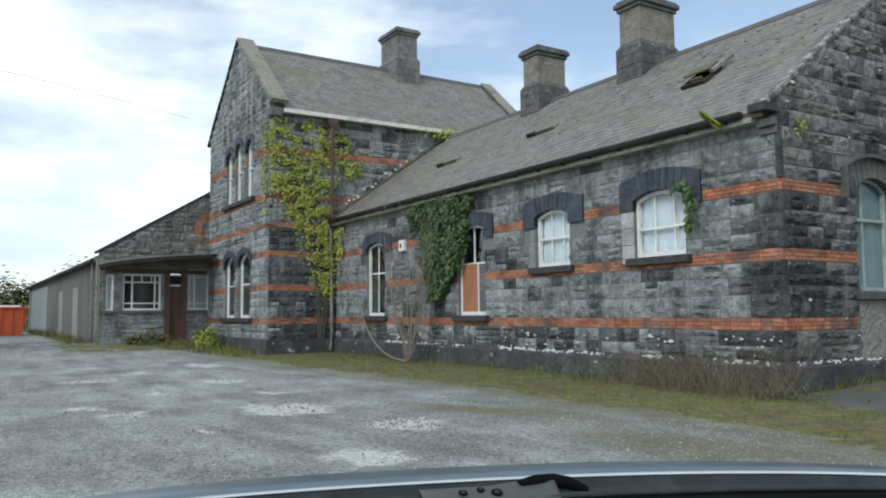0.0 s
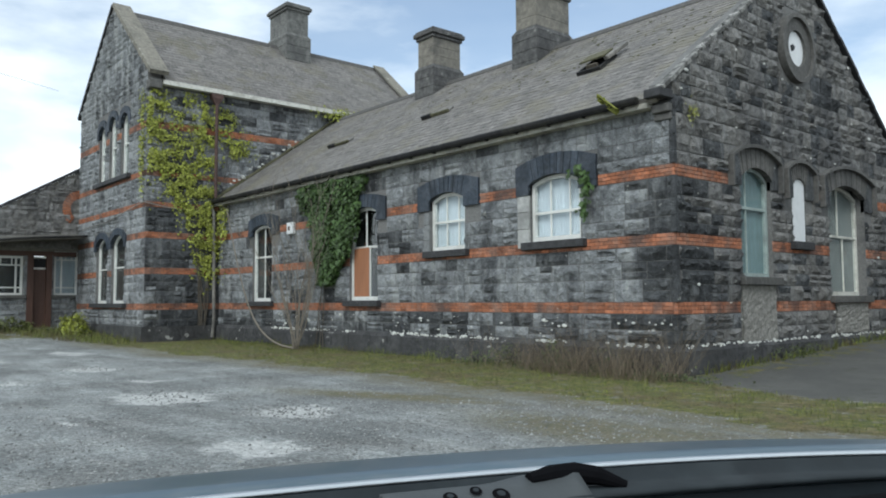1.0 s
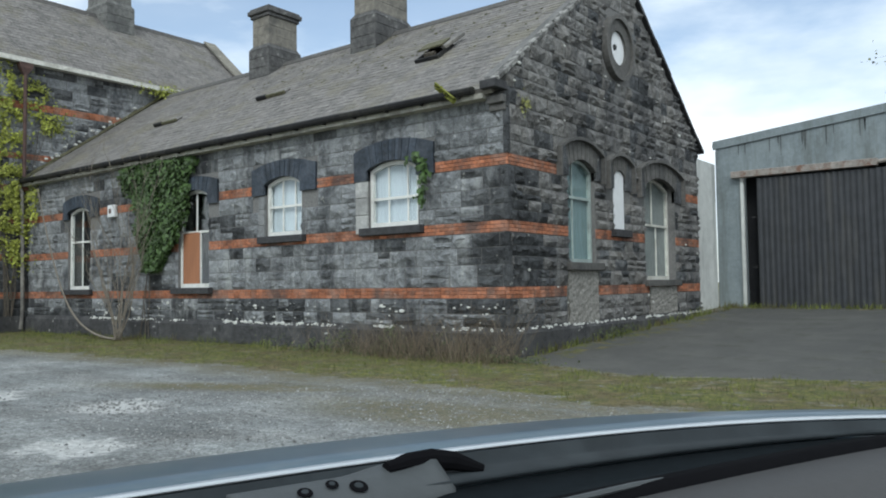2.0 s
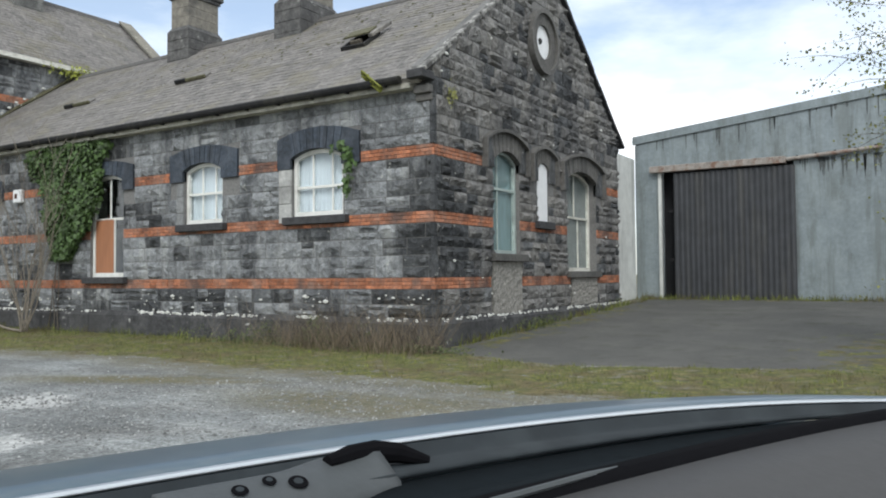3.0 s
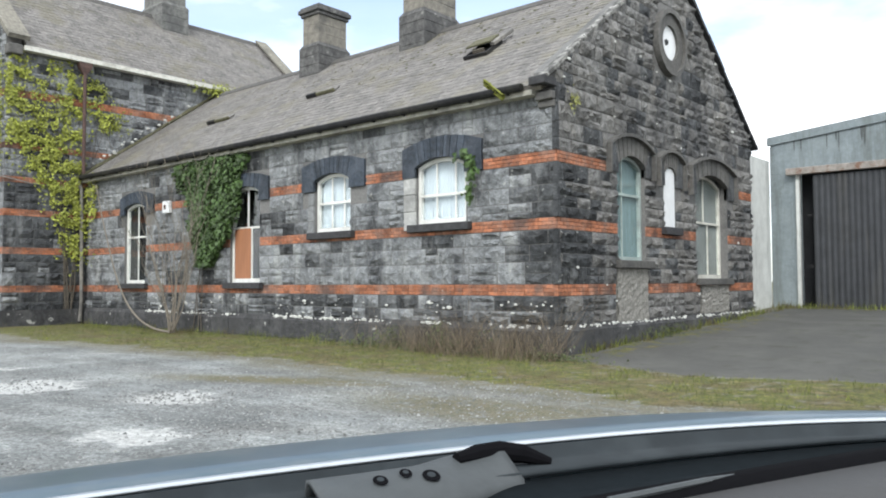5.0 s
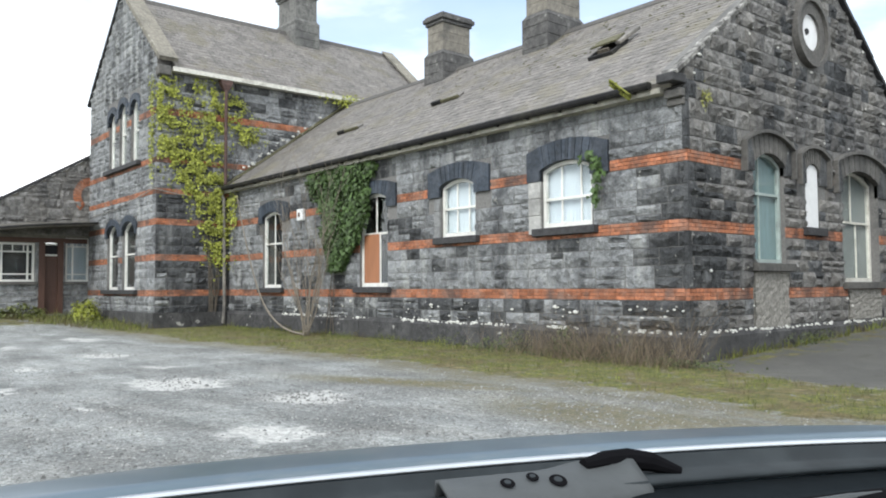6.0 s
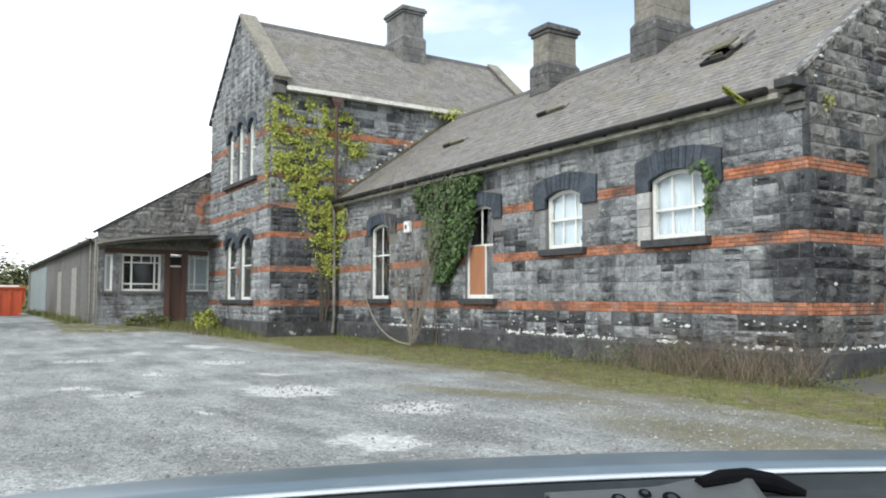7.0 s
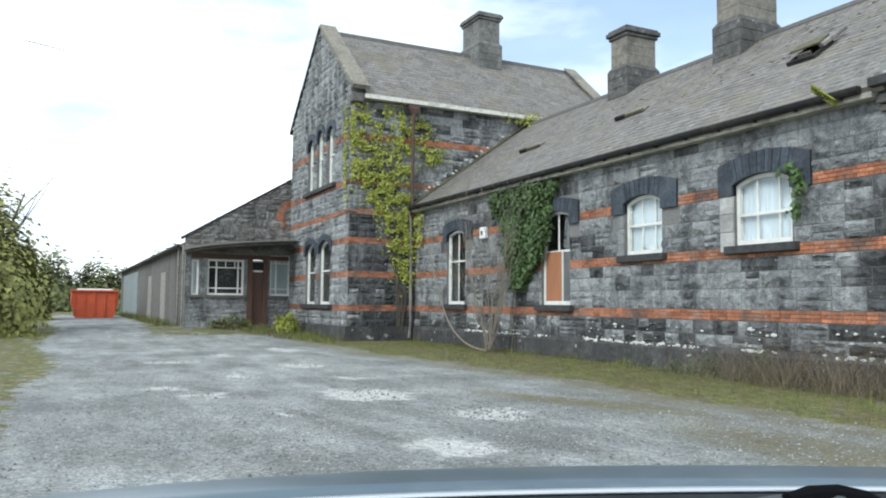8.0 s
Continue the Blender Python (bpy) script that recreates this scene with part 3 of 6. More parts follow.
def sash_window(parent, fr, u0, u1, sill, spring, crown, recess=0.11, cols=(1 / 3, 2 / 3), meeting=0.5, back="curtain", paint="white_paint", bar=0.035, sillmat="dark_sill", sill_out=0.18, sill_over=0.22, rows=(), lower_cols=None, inside=True, stile=0.085):
    """A segmental-headed sash: frame, two sashes' bars, panes, a blind or black sheet for the dark room behind, and a
    stone sill.
    """
    root = new("window")
    root.parent = parent
    f = stile
    head = arc(u0, u1, spring, crown, 10)
    inner = arc(u0 + f, u1 - f, spring - f * 0.6, crown - f, 10)
    bm = bmesh.new()
    pts_o = [(u0, sill)] + head + [(u1, sill)]
    pts_i = [(u0 + f, sill + f * 1.3)] + inner + [(u1 - f, sill + f * 1.3)]
    k = len(pts_o)
    for d0, d1 in ((recess, recess + 0.09),):
        fo = [bm.verts.new(fr @ Vector((u, d0, z))) for u, z in pts_o]
        fi = [bm.verts.new(fr @ Vector((u, d0, z))) for u, z in pts_i]
        gi = [bm.verts.new(fr @ Vector((u, d1, z))) for u, z in pts_i]
        for i in range(k):
            j = (i + 1) % k
            bm.faces.new((fo[i], fo[j], fi[j], fi[i]))
            bm.faces.new((fi[i], fi[j], gi[j], gi[i]))
    part("frame", bm, paint, root)
    zm = sill + (crown - sill) * meeting

    def top_at(u):
        t = (u - u0) / (u1 - u0)
        return spring + (crown - spring) * (1 - (2 * t - 1) ** 2) - f * 0.7

    box("meeting_rail", u0 + f - 0.01, u1 - f + 0.01, recess + 0.015, recess + 0.075, zm - 0.028, zm + 0.028, paint, root, m=fr)
    for c in cols:
        u = u0 + (u1 - u0) * c
        box("glazing_bar", u - bar / 2, u + bar / 2, recess + 0.03, recess + 0.07, zm + 0.028, top_at(u), paint, root, m=fr)
    for c in (cols if lower_cols is None else lower_cols):
        u = u0 + (u1 - u0) * c
        box("glazing_bar", u - bar / 2, u + bar / 2, recess + 0.03, recess + 0.07, sill + f, zm - 0.028, paint, root, m=fr)
    for r in rows:
        z = sill + (crown - sill) * r
        box("glazing_bar", u0 + f, u1 - f, recess + 0.032, recess + 0.068, z - bar / 2, z + bar / 2, paint, root, m=fr)
    for z0, z1 in ((sill + f, zm - 0.028), (zm + 0.028, spring)):
        pane = box("pane", u0 + f, u1 - f, recess + 0.045, recess + 0.051, z0, z1 + (crown - spring if z1 == spring else 0), "glass", root, m=fr)
        pane.visible_shadow = False
    if inside:
        bm = bmesh.new()
        if back == "curtain":
            rng = random.Random(int(abs(u0) * 100))
            k = 26
            cols_ = [u0 + 0.03 + (u1 - u0 - 0.06) * i / k for i in range(k + 1)]
            rows_ = []
            for z in (sill + 0.02, crown):
                rows_.append([bm.verts.new(fr @ Vector((u, recess + 0.12 + 0.010 * (i % 2) + rng.uniform(0, 0.008), z))) for i, u in enumerate(cols_)])
            for i in range(k):
                bm.faces.new((rows_[0][i], rows_[0][i + 1], rows_[1][i + 1], rows_[1][i]))
            part("curtain", bm, "curtain", root, "pale drawn curtain behind the glass")
        else:
            # a dark room is a black sheet: its shade put into the colour
            box_bm(bm, u0 + 0.02, u1 - 0.02, recess + (0.5 if back == "shade_black" else 0.1), recess + (0.54 if back == "shade_black" else 0.13), sill, crown, fr)
            part("blind" if back != "shade_black" else "room_lining", bm, back, root)
    if sill_out:
        bm = bmesh.new()
        box_bm(bm, u0 - sill_over, u1 + sill_over, -sill_out, recess + 0.06, sill - 0.17, sill - 0.002, fr, 0.012)
        part("sill", bm, sillmat, root)
    return root


def smooth(a, b, v):
    t = min(1.0, max(0.0, (v - a) / (b - a)))
    return t * t * (3 - 2 * t)


def ground_z(x, y):
    return 0.045 * min(max(y, 0.0), 13.0) * smooth(-6, -1, x) + 0.32 * smooth(-19, -31, x)


# ---------------------------------------------------------------- ground


def cover_at(x, y):
    """Shares of grass, tar and pale rubble at a place of the yard."""
    edge = -3.75 - 0.25 * smooth(0.0, 3.0, x) - 0.5 * smooth(-7.0, -12.0, x) + 0.16 * math.sin(x * 1.1) + 0.10 * math.sin(x * 2.7 + 1.0)
    green = smooth(edge - 0.35, edge + 0.35, y) if y < 8 else 0.0
    along, across = 0.93 * (x + 1.3) + 0.36 * (y + 5.5), -0.36 * (x + 1.3) + 0.93 * (y + 5.5)
    soil = math.exp(-((along / 2.3) ** 2 + (across / 0.45) ** 2) ** 2)
    soil = max(soil, 0.85 * math.exp(-(((x - 2.8) / 2.4) ** 2 + ((y + 5.6) / 0.9) ** 2) ** 2))
    tar = smooth(-0.1, 0.5, x) * smooth(-1.4 + 0.32 * abs(x - 3), -1.0 + 0.32 * abs(x - 3), y)
    rim = max(smooth(1.0, 0.35, abs(x - 0.45)) * smooth(-0.6, 0.2, y) * smooth(12, 9, y), smooth(11.8, 12.6, y) * smooth(-1, 0, x))
    green = max(green * (1 - tar), rim * 0.62)
    green = max(green, smooth(-12.5 + 0.3 * math.sin(x * 0.4), -13.1 + 0.3 * math.sin(x * 0.4), y) * smooth(1.0, -2.0, x))
    green = max(green, smooth(-22, -25, x) * smooth(-9.6, -8.9, y + 0.05 * (x + 28)) * 0.9)
    # green past x 5.4: grass, widened to paint in a windscreen smear
    green = max(green, smooth(-56, -60, x), 0.75 * smooth(5.4, 7.2, x) * smooth(-3.0, -2.0, y) * smooth(6, 3, y))
    pale = 0.0
    for px, py, a, b, k in ((-3.6, -8.1, 1.0, 0.8, 1.0), (-1.0, -7.35, 0.75, 0.55, 1.0), (1.0, -8.9, 0.62, 0.5, 1.0), (-9.6, -7.5, 0.9, 0.6, 0.9), (-6.3, -7.4, 0.5, 0.3, 0.9), (-11.5, -10.1, 0.6, 0.7, 0.8), (-5.7, -10.9, 0.5, 0.5, 0.7), (-4.4, -10.5, 0.6, 0.45, 0.7), (-15.5, -6.4, 1.5, 0.6, 0.7), (-7.6, -9.4, 1.1, 0.35, 0.55), (-13.5, -8.6, 1.2, 0.4, 0.6), (3.3, -8.3, 0.6, 0.25, 0.5), (-2.2, -9.8, 0.7, 0.3, 0.55)):
        pale = max(pale, k * math.exp(-((((x - px) / a) ** 2 + ((y - py) / b) ** 2) ** 1.6)))
    soil = max(soil, smooth(edge - 1.3, edge - 0.2, y) * 0.8)
    return green, tar, pale, soil


def build_ground():
    xs = [-600, -300, -160, -110] + [-80 + 2.0 * i for i in range(25)] + [-31 + 0.4 * i for i in range(110)] + [14, 18, 26, 40, 80, 200, 500]
    ys = [-600, -250, -100, -60, -40, -30, -25, -21] + [-18 + 0.3 * i for i in range(62)] + [1 + 0.5 * i for i in range(30)] + [18, 24, 34, 60, 120, 300, 600]
    verts, faces, cover = [], [], []
    for y in ys:
        for x in xs:
            z = ground_z(x, y)
            if -30 < x < 12 and -18 < y < 1:
                z += 0.018 * noise.noise((x * 0.5, y * 0.5, 0.0)) + 0.008 * noise.noise((x * 2.1, y * 2.1, 3.0))
                z -= 0.03 * cover_at(x, y)[2]
            verts.append((x, y, z))
            cover.append(cover_at(x, y))
    w = len(xs)
    for j in range(len(ys) - 1):
        for i in range(w - 1):
            a = j * w + i
            faces.append((a, a + 1, a + 1 + w, a + w))
    me = mesh_from("ground", verts, faces, "ground", True)
    att = me.color_attributes.new("cover", "FLOAT_COLOR", "POINT")
    att.data.foreach_set("color", np.array([c for c in cover], dtype=np.float32).ravel())
    tagged(new("ground", me), "grey gravel yard with pale potholes and grassy edges", "ground", kind="structure")


build_ground()



def build_gravel():
    """Loose stones on the near yard, thickest in the potholes."""
    rng = random.Random(77)
    octa = [(1, 0, 0), (0, 1, 0), (-1, 0, 0), (0, -1, 0), (0, 0, 0.8)]
    V, F = [], []
    count = 0
    while count < 17000:
        x, y = rng.uniform(-12, 8.5), rng.uniform(-13.5, -3.2)
        g, t, p, _ = cover_at(x, y)
        far = math.hypot(x - 8, y + 12.4)
        if far < 2.6 or rng.random() > (0.05 + 0.08 * p + 0.12 * (far < 11)) * (1 - g):
            continue
        s_ = rng.uniform(0.006, 0.017) * (1 + 0.6 * p) * (1.6 if rng.random() < 0.06 else 1)
        z, a = ground_z(x, y) - 0.03 * p - 0.002, rng.uniform(0, 6.28)
        k = len(V)
        for q in octa:
            j_ = rng.uniform(0.7, 1.3) * s_
            V.append((x + j_ * (q[0] * math.cos(a) - q[1] * math.sin(a)), y + j_ * (q[0] * math.sin(a) + q[1] * math.cos(a)), z + 0.004 + j_ * q[2]))
        F += [(k, k + 1, k + 4), (k + 1, k + 2, k + 4), (k + 2, k + 3, k + 4), (k + 3, k, k + 4)]
        count += 1
    tagged(new("gravel", mesh_from("gravel", V, F, "gravel")), "loose pale grey gravel stones on the yard", "gravel", kind="stuff")


M["gravel"] = material("gravel", (0.22, 0.222, 0.215), 0.9, grain=30, amount=0.25, per_island=0.6, bump=0)
build_gravel()

# ---------------------------------------------------------------- the long low wing
BANDS = [(1.15, 1.375), (2.44, 2.665), (3.735, 3.96)]
WX, WY, EAVE, RIDGE_Y, RIDGE_Z = -19.87, 10.4, 5.2, 5.2, 9.12
wing = empty("station_wing", "long low grey limestone station wing with orange brick bands", "building")
F_FRONT = wall_frame(0, 0, 1, 0)
F_GABLE = wall_frame(0, 0, 0, 1)

# (left, right, sill, spring, crown), (arch left, right, spring, crown, foot)
FRONT_OPEN = [
    ((-3.65, -2.23, 2.69, 3.96, 4.13), (-4.03, -1.76, 4.39, 4.58, 3.74)),
    ((-7.14, -5.82, 2.67, 3.95, 4.12), (-7.60, -5.28, 4.35, 4.52, 3.71)),
    ((-10.86, -9.46, 1.44, 3.95, 4.10), (-11.28, -9.02, 4.30, 4.46, 3.67)),
    ((-17.04, -15.62, 1.43, 3.90, 4.06), (-17.30, -15.08, 4.26, 4.44, 3.70)),
]
GABLE_OPEN = [
    ((2.38, 3.66, 1.88, 3.95, 4.18), (1.95, 3.94, 4.32, 4.58, 3.76)),
    ((4.62, 5.26, 2.70, 3.98, 4.14), (4.26, 5.62, 4.28, 4.48, 3.68)),
    ((6.45, 8.55, 1.49, 3.94, 4.20), (6.04, 8.98, 4.30, 4.60, 3.62)),
]


def hole(o):
    return (o[0][0], o[0][1], o[0][2] - 0.12, o[0][4])


def arch_hole(o):
    a = o[1]
    return (a[0], a[1], a[4], a[2])


def rake_wing(z):
    k = (RIDGE_Z + 0.2 - 5.52) / RIDGE_Y
    if z < 5.52:
        return (0.0, WY)
    return ((z - 5.52) / k, WY - (z - 5.52) / k)


gable_rake = [(0, EAVE), (WY, EAVE), (WY, 5.52), (RIDGE_Y, RIDGE_Z + 0.2), (0, 5.52)]
wall_front = backing("wall", F_FRONT, WX, 0, -0.3, EAVE, [hole(o) for o in FRONT_OPEN], 0.5, "mortar", wing)
wall_gable = backing("wall", F_GABLE, 0.5, WY, -0.3, EAVE, [hole(o) for o in GABLE_OPEN], 0.5, "mortar", wing, gable_rake)
box("wall", WX, -0.5, WY - 0.5, WY, -0.3, EAVE, "mortar", wing)

for (o, a) in FRONT_OPEN:
    arch(wing, F_FRONT, o[0], o[1], o[3], o[4], a[0], a[1], a[2], a[3], a[4], "blue_brick", 17)
JAMBS = [(o[0] - w_, o[0], o[2] - 0.12, a[4]) for (o, a), w_ in zip(FRONT_OPEN[:2], (0.36, 0.22))]
rng = random.Random(15)
for (u0_, u1_, z0_, z1_), tone in zip(JAMBS, ("pale_ashlar", "grey_ashlar")):
    z_ = z0_
    while z_ < z1_ - 0.05:
        e_ = min(z1_, z_ + rng.uniform(0.28, 0.42))
        bm = bmesh.new()
        box_bm(bm, u0_ + 0.006, u1_ - 0.002, -0.05 - rng.uniform(0, 0.012), 0.2, z_ + 0.005, e_ - 0.003, F_FRONT, 0.008)
        part("jamb_stone", bm, tone, wing)
        z_ = e_
for (o, a) in GABLE_OPEN:
    arch(wing, F_GABLE, o[0], o[1], o[3], o[4], a[0], a[1], a[2], a[3], a[4], "drip_stone", 15, 0.05, True, "sooty_stone")

FRONT_SASH = dict(recess=0.07, sill_out=0.16, sill_over=0.17)
w = FRONT_OPEN[0][0]
sash_window(wing, F_FRONT, *w, cols=(0.36, 0.74), meeting=0.44, back="curtain", **FRONT_SASH)
w = FRONT_OPEN[1][0]
sash_window(wing, F_FRONT, *w, cols=(0.40, 0.74), meeting=0.50, back="curtain", **FRONT_SASH)
w = FRONT_OPEN[2][0]
door_window = sash_window(wing, F_FRONT, *w, cols=(0.5,), meeting=0.57, back="shade_black", lower_cols=(0.62,), **FRONT_SASH)
box("board", w[0] + 0.1, w[0] + 0.84, 0.085, 0.11, w[2] + 0.1, 2.95, "brown_board", door_window, "brown plywood board", m=F_FRONT)
w = FRONT_OPEN[3][0]
sash_window(wing, F_FRONT, *w, cols=(0.5,), meeting=0.58, back="shade_black", lower_cols=(0.5,), **FRONT_SASH)
w = GABLE_OPEN[0][0]
sash_window(wing, F_GABLE, *w, cols=(0.34,), meeting=0.63, back="green_board", paint="green_paint", sill_out=0.16, sill_over=0.16, sillmat="drip_stone", recess=0.09, stile=0.065)
w = GABLE_OPEN[1][0]
box("window_board", w[0] + 0.03, w[1] - 0.03, 0.0, 0.04, w[2], 4.12, "white_board", wing, "white board filling a narrow window", m=F_GABLE)
box("sill", w[0] - 0.15, w[1] + 0.15, -0.14, 0.2, w[2] - 0.18, w[2] - 0.002, "dark_sill", wing, bevel=0.012, m=F_GABLE)
w = GABLE_OPEN[2][0]
sash_window(wing, F_GABLE, *w, cols=(0.5,), meeting=0.54, back="grey_blind", paint="old_paint", sill_out=0.14, sill_over=0.08, sillmat="drip_stone", recess=0.20, lower_cols=(0.62,), stile=0.075)
for a, b, c, d in ((2.28, 3.68, 0.56, 1.70), (6.62, 8.45, 0.60, 1.31)):
    bm = bmesh.new()
    n_ = 14
    grid = [[bm.verts.new(F_GABLE @ Vector((a + (b - a) * i / n_, -0.035 - 0.03 * random.random(), c + (d - c) * j / n_))) for i in range(n_ + 1)] for j in range(n_ + 1)]
    for j in range(n_):
        for i in range(n_):
            bm.faces.new((grid[j][i], grid[j][i + 1], grid[j + 1][i + 1], grid[j + 1][i]))
    box_bm(bm, a, b, -0.02, 0.01, c, d, F_GABLE)
    part("rubble_infill", bm, "infill", wing, "rough pale rubble infill below the window")

# round window high in the gable
OY, OZ = 4.97, 7.15


def ring(parent, name, r0, r1, d0, d1, mat, k=40):
    bm = bmesh.new()
    rows = []
    for i in range(k):
        c, s = math.cos(2 * math.pi * i / k), math.sin(2 * math.pi * i / k)
        rows.append([bm.verts.new(F_GABLE @ Vector((OY + r * c, d, OZ + r * s))) for r, d in ((r0, d1), (r0, d0), (r1, d0), (r1, d1))])
    for i in range(k):
        a, b = rows[i], rows[(i + 1) % k]
        for j in range(4):
            bm.faces.new((a[j], a[(j + 1) % 4], b[(j + 1) % 4], b[j]))
    return part(name, bm, mat, parent)


ocu = new("round_window")
ocu.parent = wing
ring(ocu, "outer_ring", 0.70, 0.80, -0.16, 0.02, "drip_stone")
ring(ocu, "inner_ring", 0.42, 0.70, -0.09, 0.02, "drip_stone")
bm = bmesh.new()
bmesh.ops.create_circle(bm, cap_ends=True, segments=40, radius=0.43, matrix=F_GABLE @ Matrix.Translation((OY, -0.025, OZ)) @ Matrix.Rotation(radians(90), 4, "X"))
part("pane", bm, "white_board", ocu, "white painted board")
# flat black patch painted on the board for a hole's darkness
bm = bmesh.new()
prism_bm(bm, [(OY - 0.16, OZ - 0.09), (OY - 0.02, OZ - 0.03), (OY + 0.02, OZ + 0.06), (OY - 0.1, OZ + 0.1), (OY - 0.22, OZ + 0.03)], F_GABLE, -0.031, -0.028)
part("broken_hole", bm, "shade_black", ocu)

# plinth with a weathered top
for nm, fr, a, b in (("plinth", F_FRONT, WX, 0.12), ("plinth", F_GABLE, -0.12, WY + 0.1)):
    u = a
    rng = random.Random(5)
    while u < b - 0.01:
        e = min(b, u + rng.uniform(0.8, 1.5))
        bm = bmesh.new()
        o = 0.0 if fr is F_FRONT else 0.004
        pr = [(-0.13 - o, -0.4), (-0.13 - o, 0.47), (-0.03, 0.59), (0.05, 0.59), (0.05, -0.4)]
        A = [bm.verts.new(fr @ Vector((u + 0.004, d + rng.uniform(-0.008, 0.008), z))) for d, z in pr]
        B = [bm.verts.new(fr @ Vector((e - 0.004, d + rng.uniform(-0.008, 0.008), z))) for d, z in pr]
        bm.faces.new(A[::-1])
        bm.faces.new(B)
        for i in range(5):
            bm.faces.new((A[i], B[i], B[(i + 1) % 5], A[(i + 1) % 5]))
        part(nm, bm, "plinth", wing)
        u = e

# corner stones where the front meets the gable
rng = random.Random(19)
for c0_, c1_, kind_ in courses(0.59, 5.14, BANDS, 0.31):
    long_ = 0.02 if kind_ == "brick" else 0.05
    bm = bmesh.new()
    d_ = 0.022 if kind_ == "brick" else rng.uniform(0.046, 0.060)
    box_bm(bm, -long_, d_, -d_ - 0.002, long_, c0_ + 0.004, c1_ - 0.004, None, 0.006)
    part("quoin", bm, "brick" if kind_ == "brick" else "sooty_stone", wing)

# lichen crusts on the plinth's top and walls
bm = bmesh.new()
rng = random.Random(11)
knots = [rng.uniform(-15.5, 0) for _ in range(26)]
for i in range(520):
    if rng.random() < 0.62:
        fr, u = F_FRONT, min(0.0, rng.choice(knots) + rng.gauss(0, 0.22))
    else:
        fr, u = F_GABLE, rng.uniform(0.2, WY)
    if rng.random() < 0.8:
        d, z = -0.07 + rng.uniform(-0.03, 0.02), 0.545 + rng.uniform(-0.03, 0.03)
    else:
        d, z = -0.055, rng.uniform(0.6, 1.05) if fr is F_FRONT else rng.uniform(0.6, 7.5)
        if fr is F_GABLE and (not rake_wing(z)[0] < u < rake_wing(z)[1] or any(a[0] < u < a[1] and o[2] - 0.2 < z < a[3] for o, a in GABLE_OPEN) or math.hypot(u - 4.97, z - 7.15) < 0.85):
            continue
    s = rng.uniform(0.010, 0.030) * (1.7 if rng.random() < 0.2 else 1.0)
    bmesh.ops.create_icosphere(bm, subdivisions=1, radius=1, matrix=fr @ Matrix.Translation((u, d, z)) @ Matrix.Diagonal((s * rng.uniform(1, 2.6), 0.02, s, 1)))
tagged(part("lichen", bm, "lichen", wing), "white lichen crusts", kind="stuff")

# roof slopes: a deck, slates, ridge tiles, copings


def slope_frame(x0, x1, ey, ez, ry, rz):
    """u along the eave, v up the slope, w out of the roof."""
    v = Vector((0, ry - ey, rz - ez))
    ln = v.length
    v.normalize()
    u = Vector((1, 0, 0)) if ry > ey else Vector((-1, 0, 0))
    wv = u.cross(v)
    ox = x0 if ry > ey else x1
    return Matrix(((u.x, v.x, wv.x, ox), (u.y, v.y, wv.y, ey), (u.z, v.z, wv.z, ez), (0, 0, 0, 1))), ln


def slates(parent, m, width, length, expo=0.235, wide=0.30, single=None, seed=2, mats=("slate", "slate_joined"), skip=()):
    rng = random.Random(seed)
    V, F = [], []
    me0 = None
    rows = int(length / expo)
    for r in range(rows + 1):
        v0 = r * expo
        u = -wide * (0.5 if r % 2 else 0.0)
        while u < width:
            a, b = max(0.0, u), min(width, u + wide)
            u += wide
            if b - a < 0.04:
                continue
            if any(s[0] < (a + b) / 2 < s[1] and s[2] < v0 + expo / 2 < s[3] for s in skip):
                continue
            t = 0.008 + rng.uniform(0, 0.008)
            g = rng.uniform(0.003, 0.008)
            dv = rng.uniform(-0.014, 0.014)
            top = min(length, v0 + expo * 1.45)
            w_ = b - a - g
            full = abs(b - a - wide) < 1e-6 and top == v0 + expo * 1.45
            lean = rng.uniform(-0.006, 0.006)
            pts = [(0, dv, t + 0.006), (w_, dv + lean, t + 0.006), (w_, top - v0, 0.006), (0, top - v0, 0.006), (0, dv, 0.0), (w_, dv + lean, 0.0)]
            fs = [(0, 1, 2, 3), (4, 5, 1, 0), (0, 3, 4), (1, 5, 2)]
            if single and full and single(a, v0):
                if me0 is None:
                    me0 = mesh_from("slate", pts, fs, mats[0])
                ob = new("slate", me0)
                ob.parent = parent
                ob.matrix_basis = m @ Matrix.Translation((a, v0 + dv, 0)) @ Matrix.Rotation(rng.uniform(-0.012, 0.012), 4, "Z") @ Matrix.Rotation(rng.uniform(-0.008, 0.012), 4, "X")
            else:
                k = len(V)
                V += [m @ Vector((a + p[0], v0 + p[1], p[2])) for p in pts]
                F += [tuple(q + k for q in f) for f in fs]
    ob = new("slating", mesh_from("slating", V, F, mats[1]))
    ob.parent = parent
    tagged(ob, kind="stuff")


def deck(parent, m, width, length, thick=0.12):
    bm = bmesh.new()
    box_bm(bm, 0, width, 0, length, -thick, 0.0, m)
    return part("roof", bm, "slate", parent)


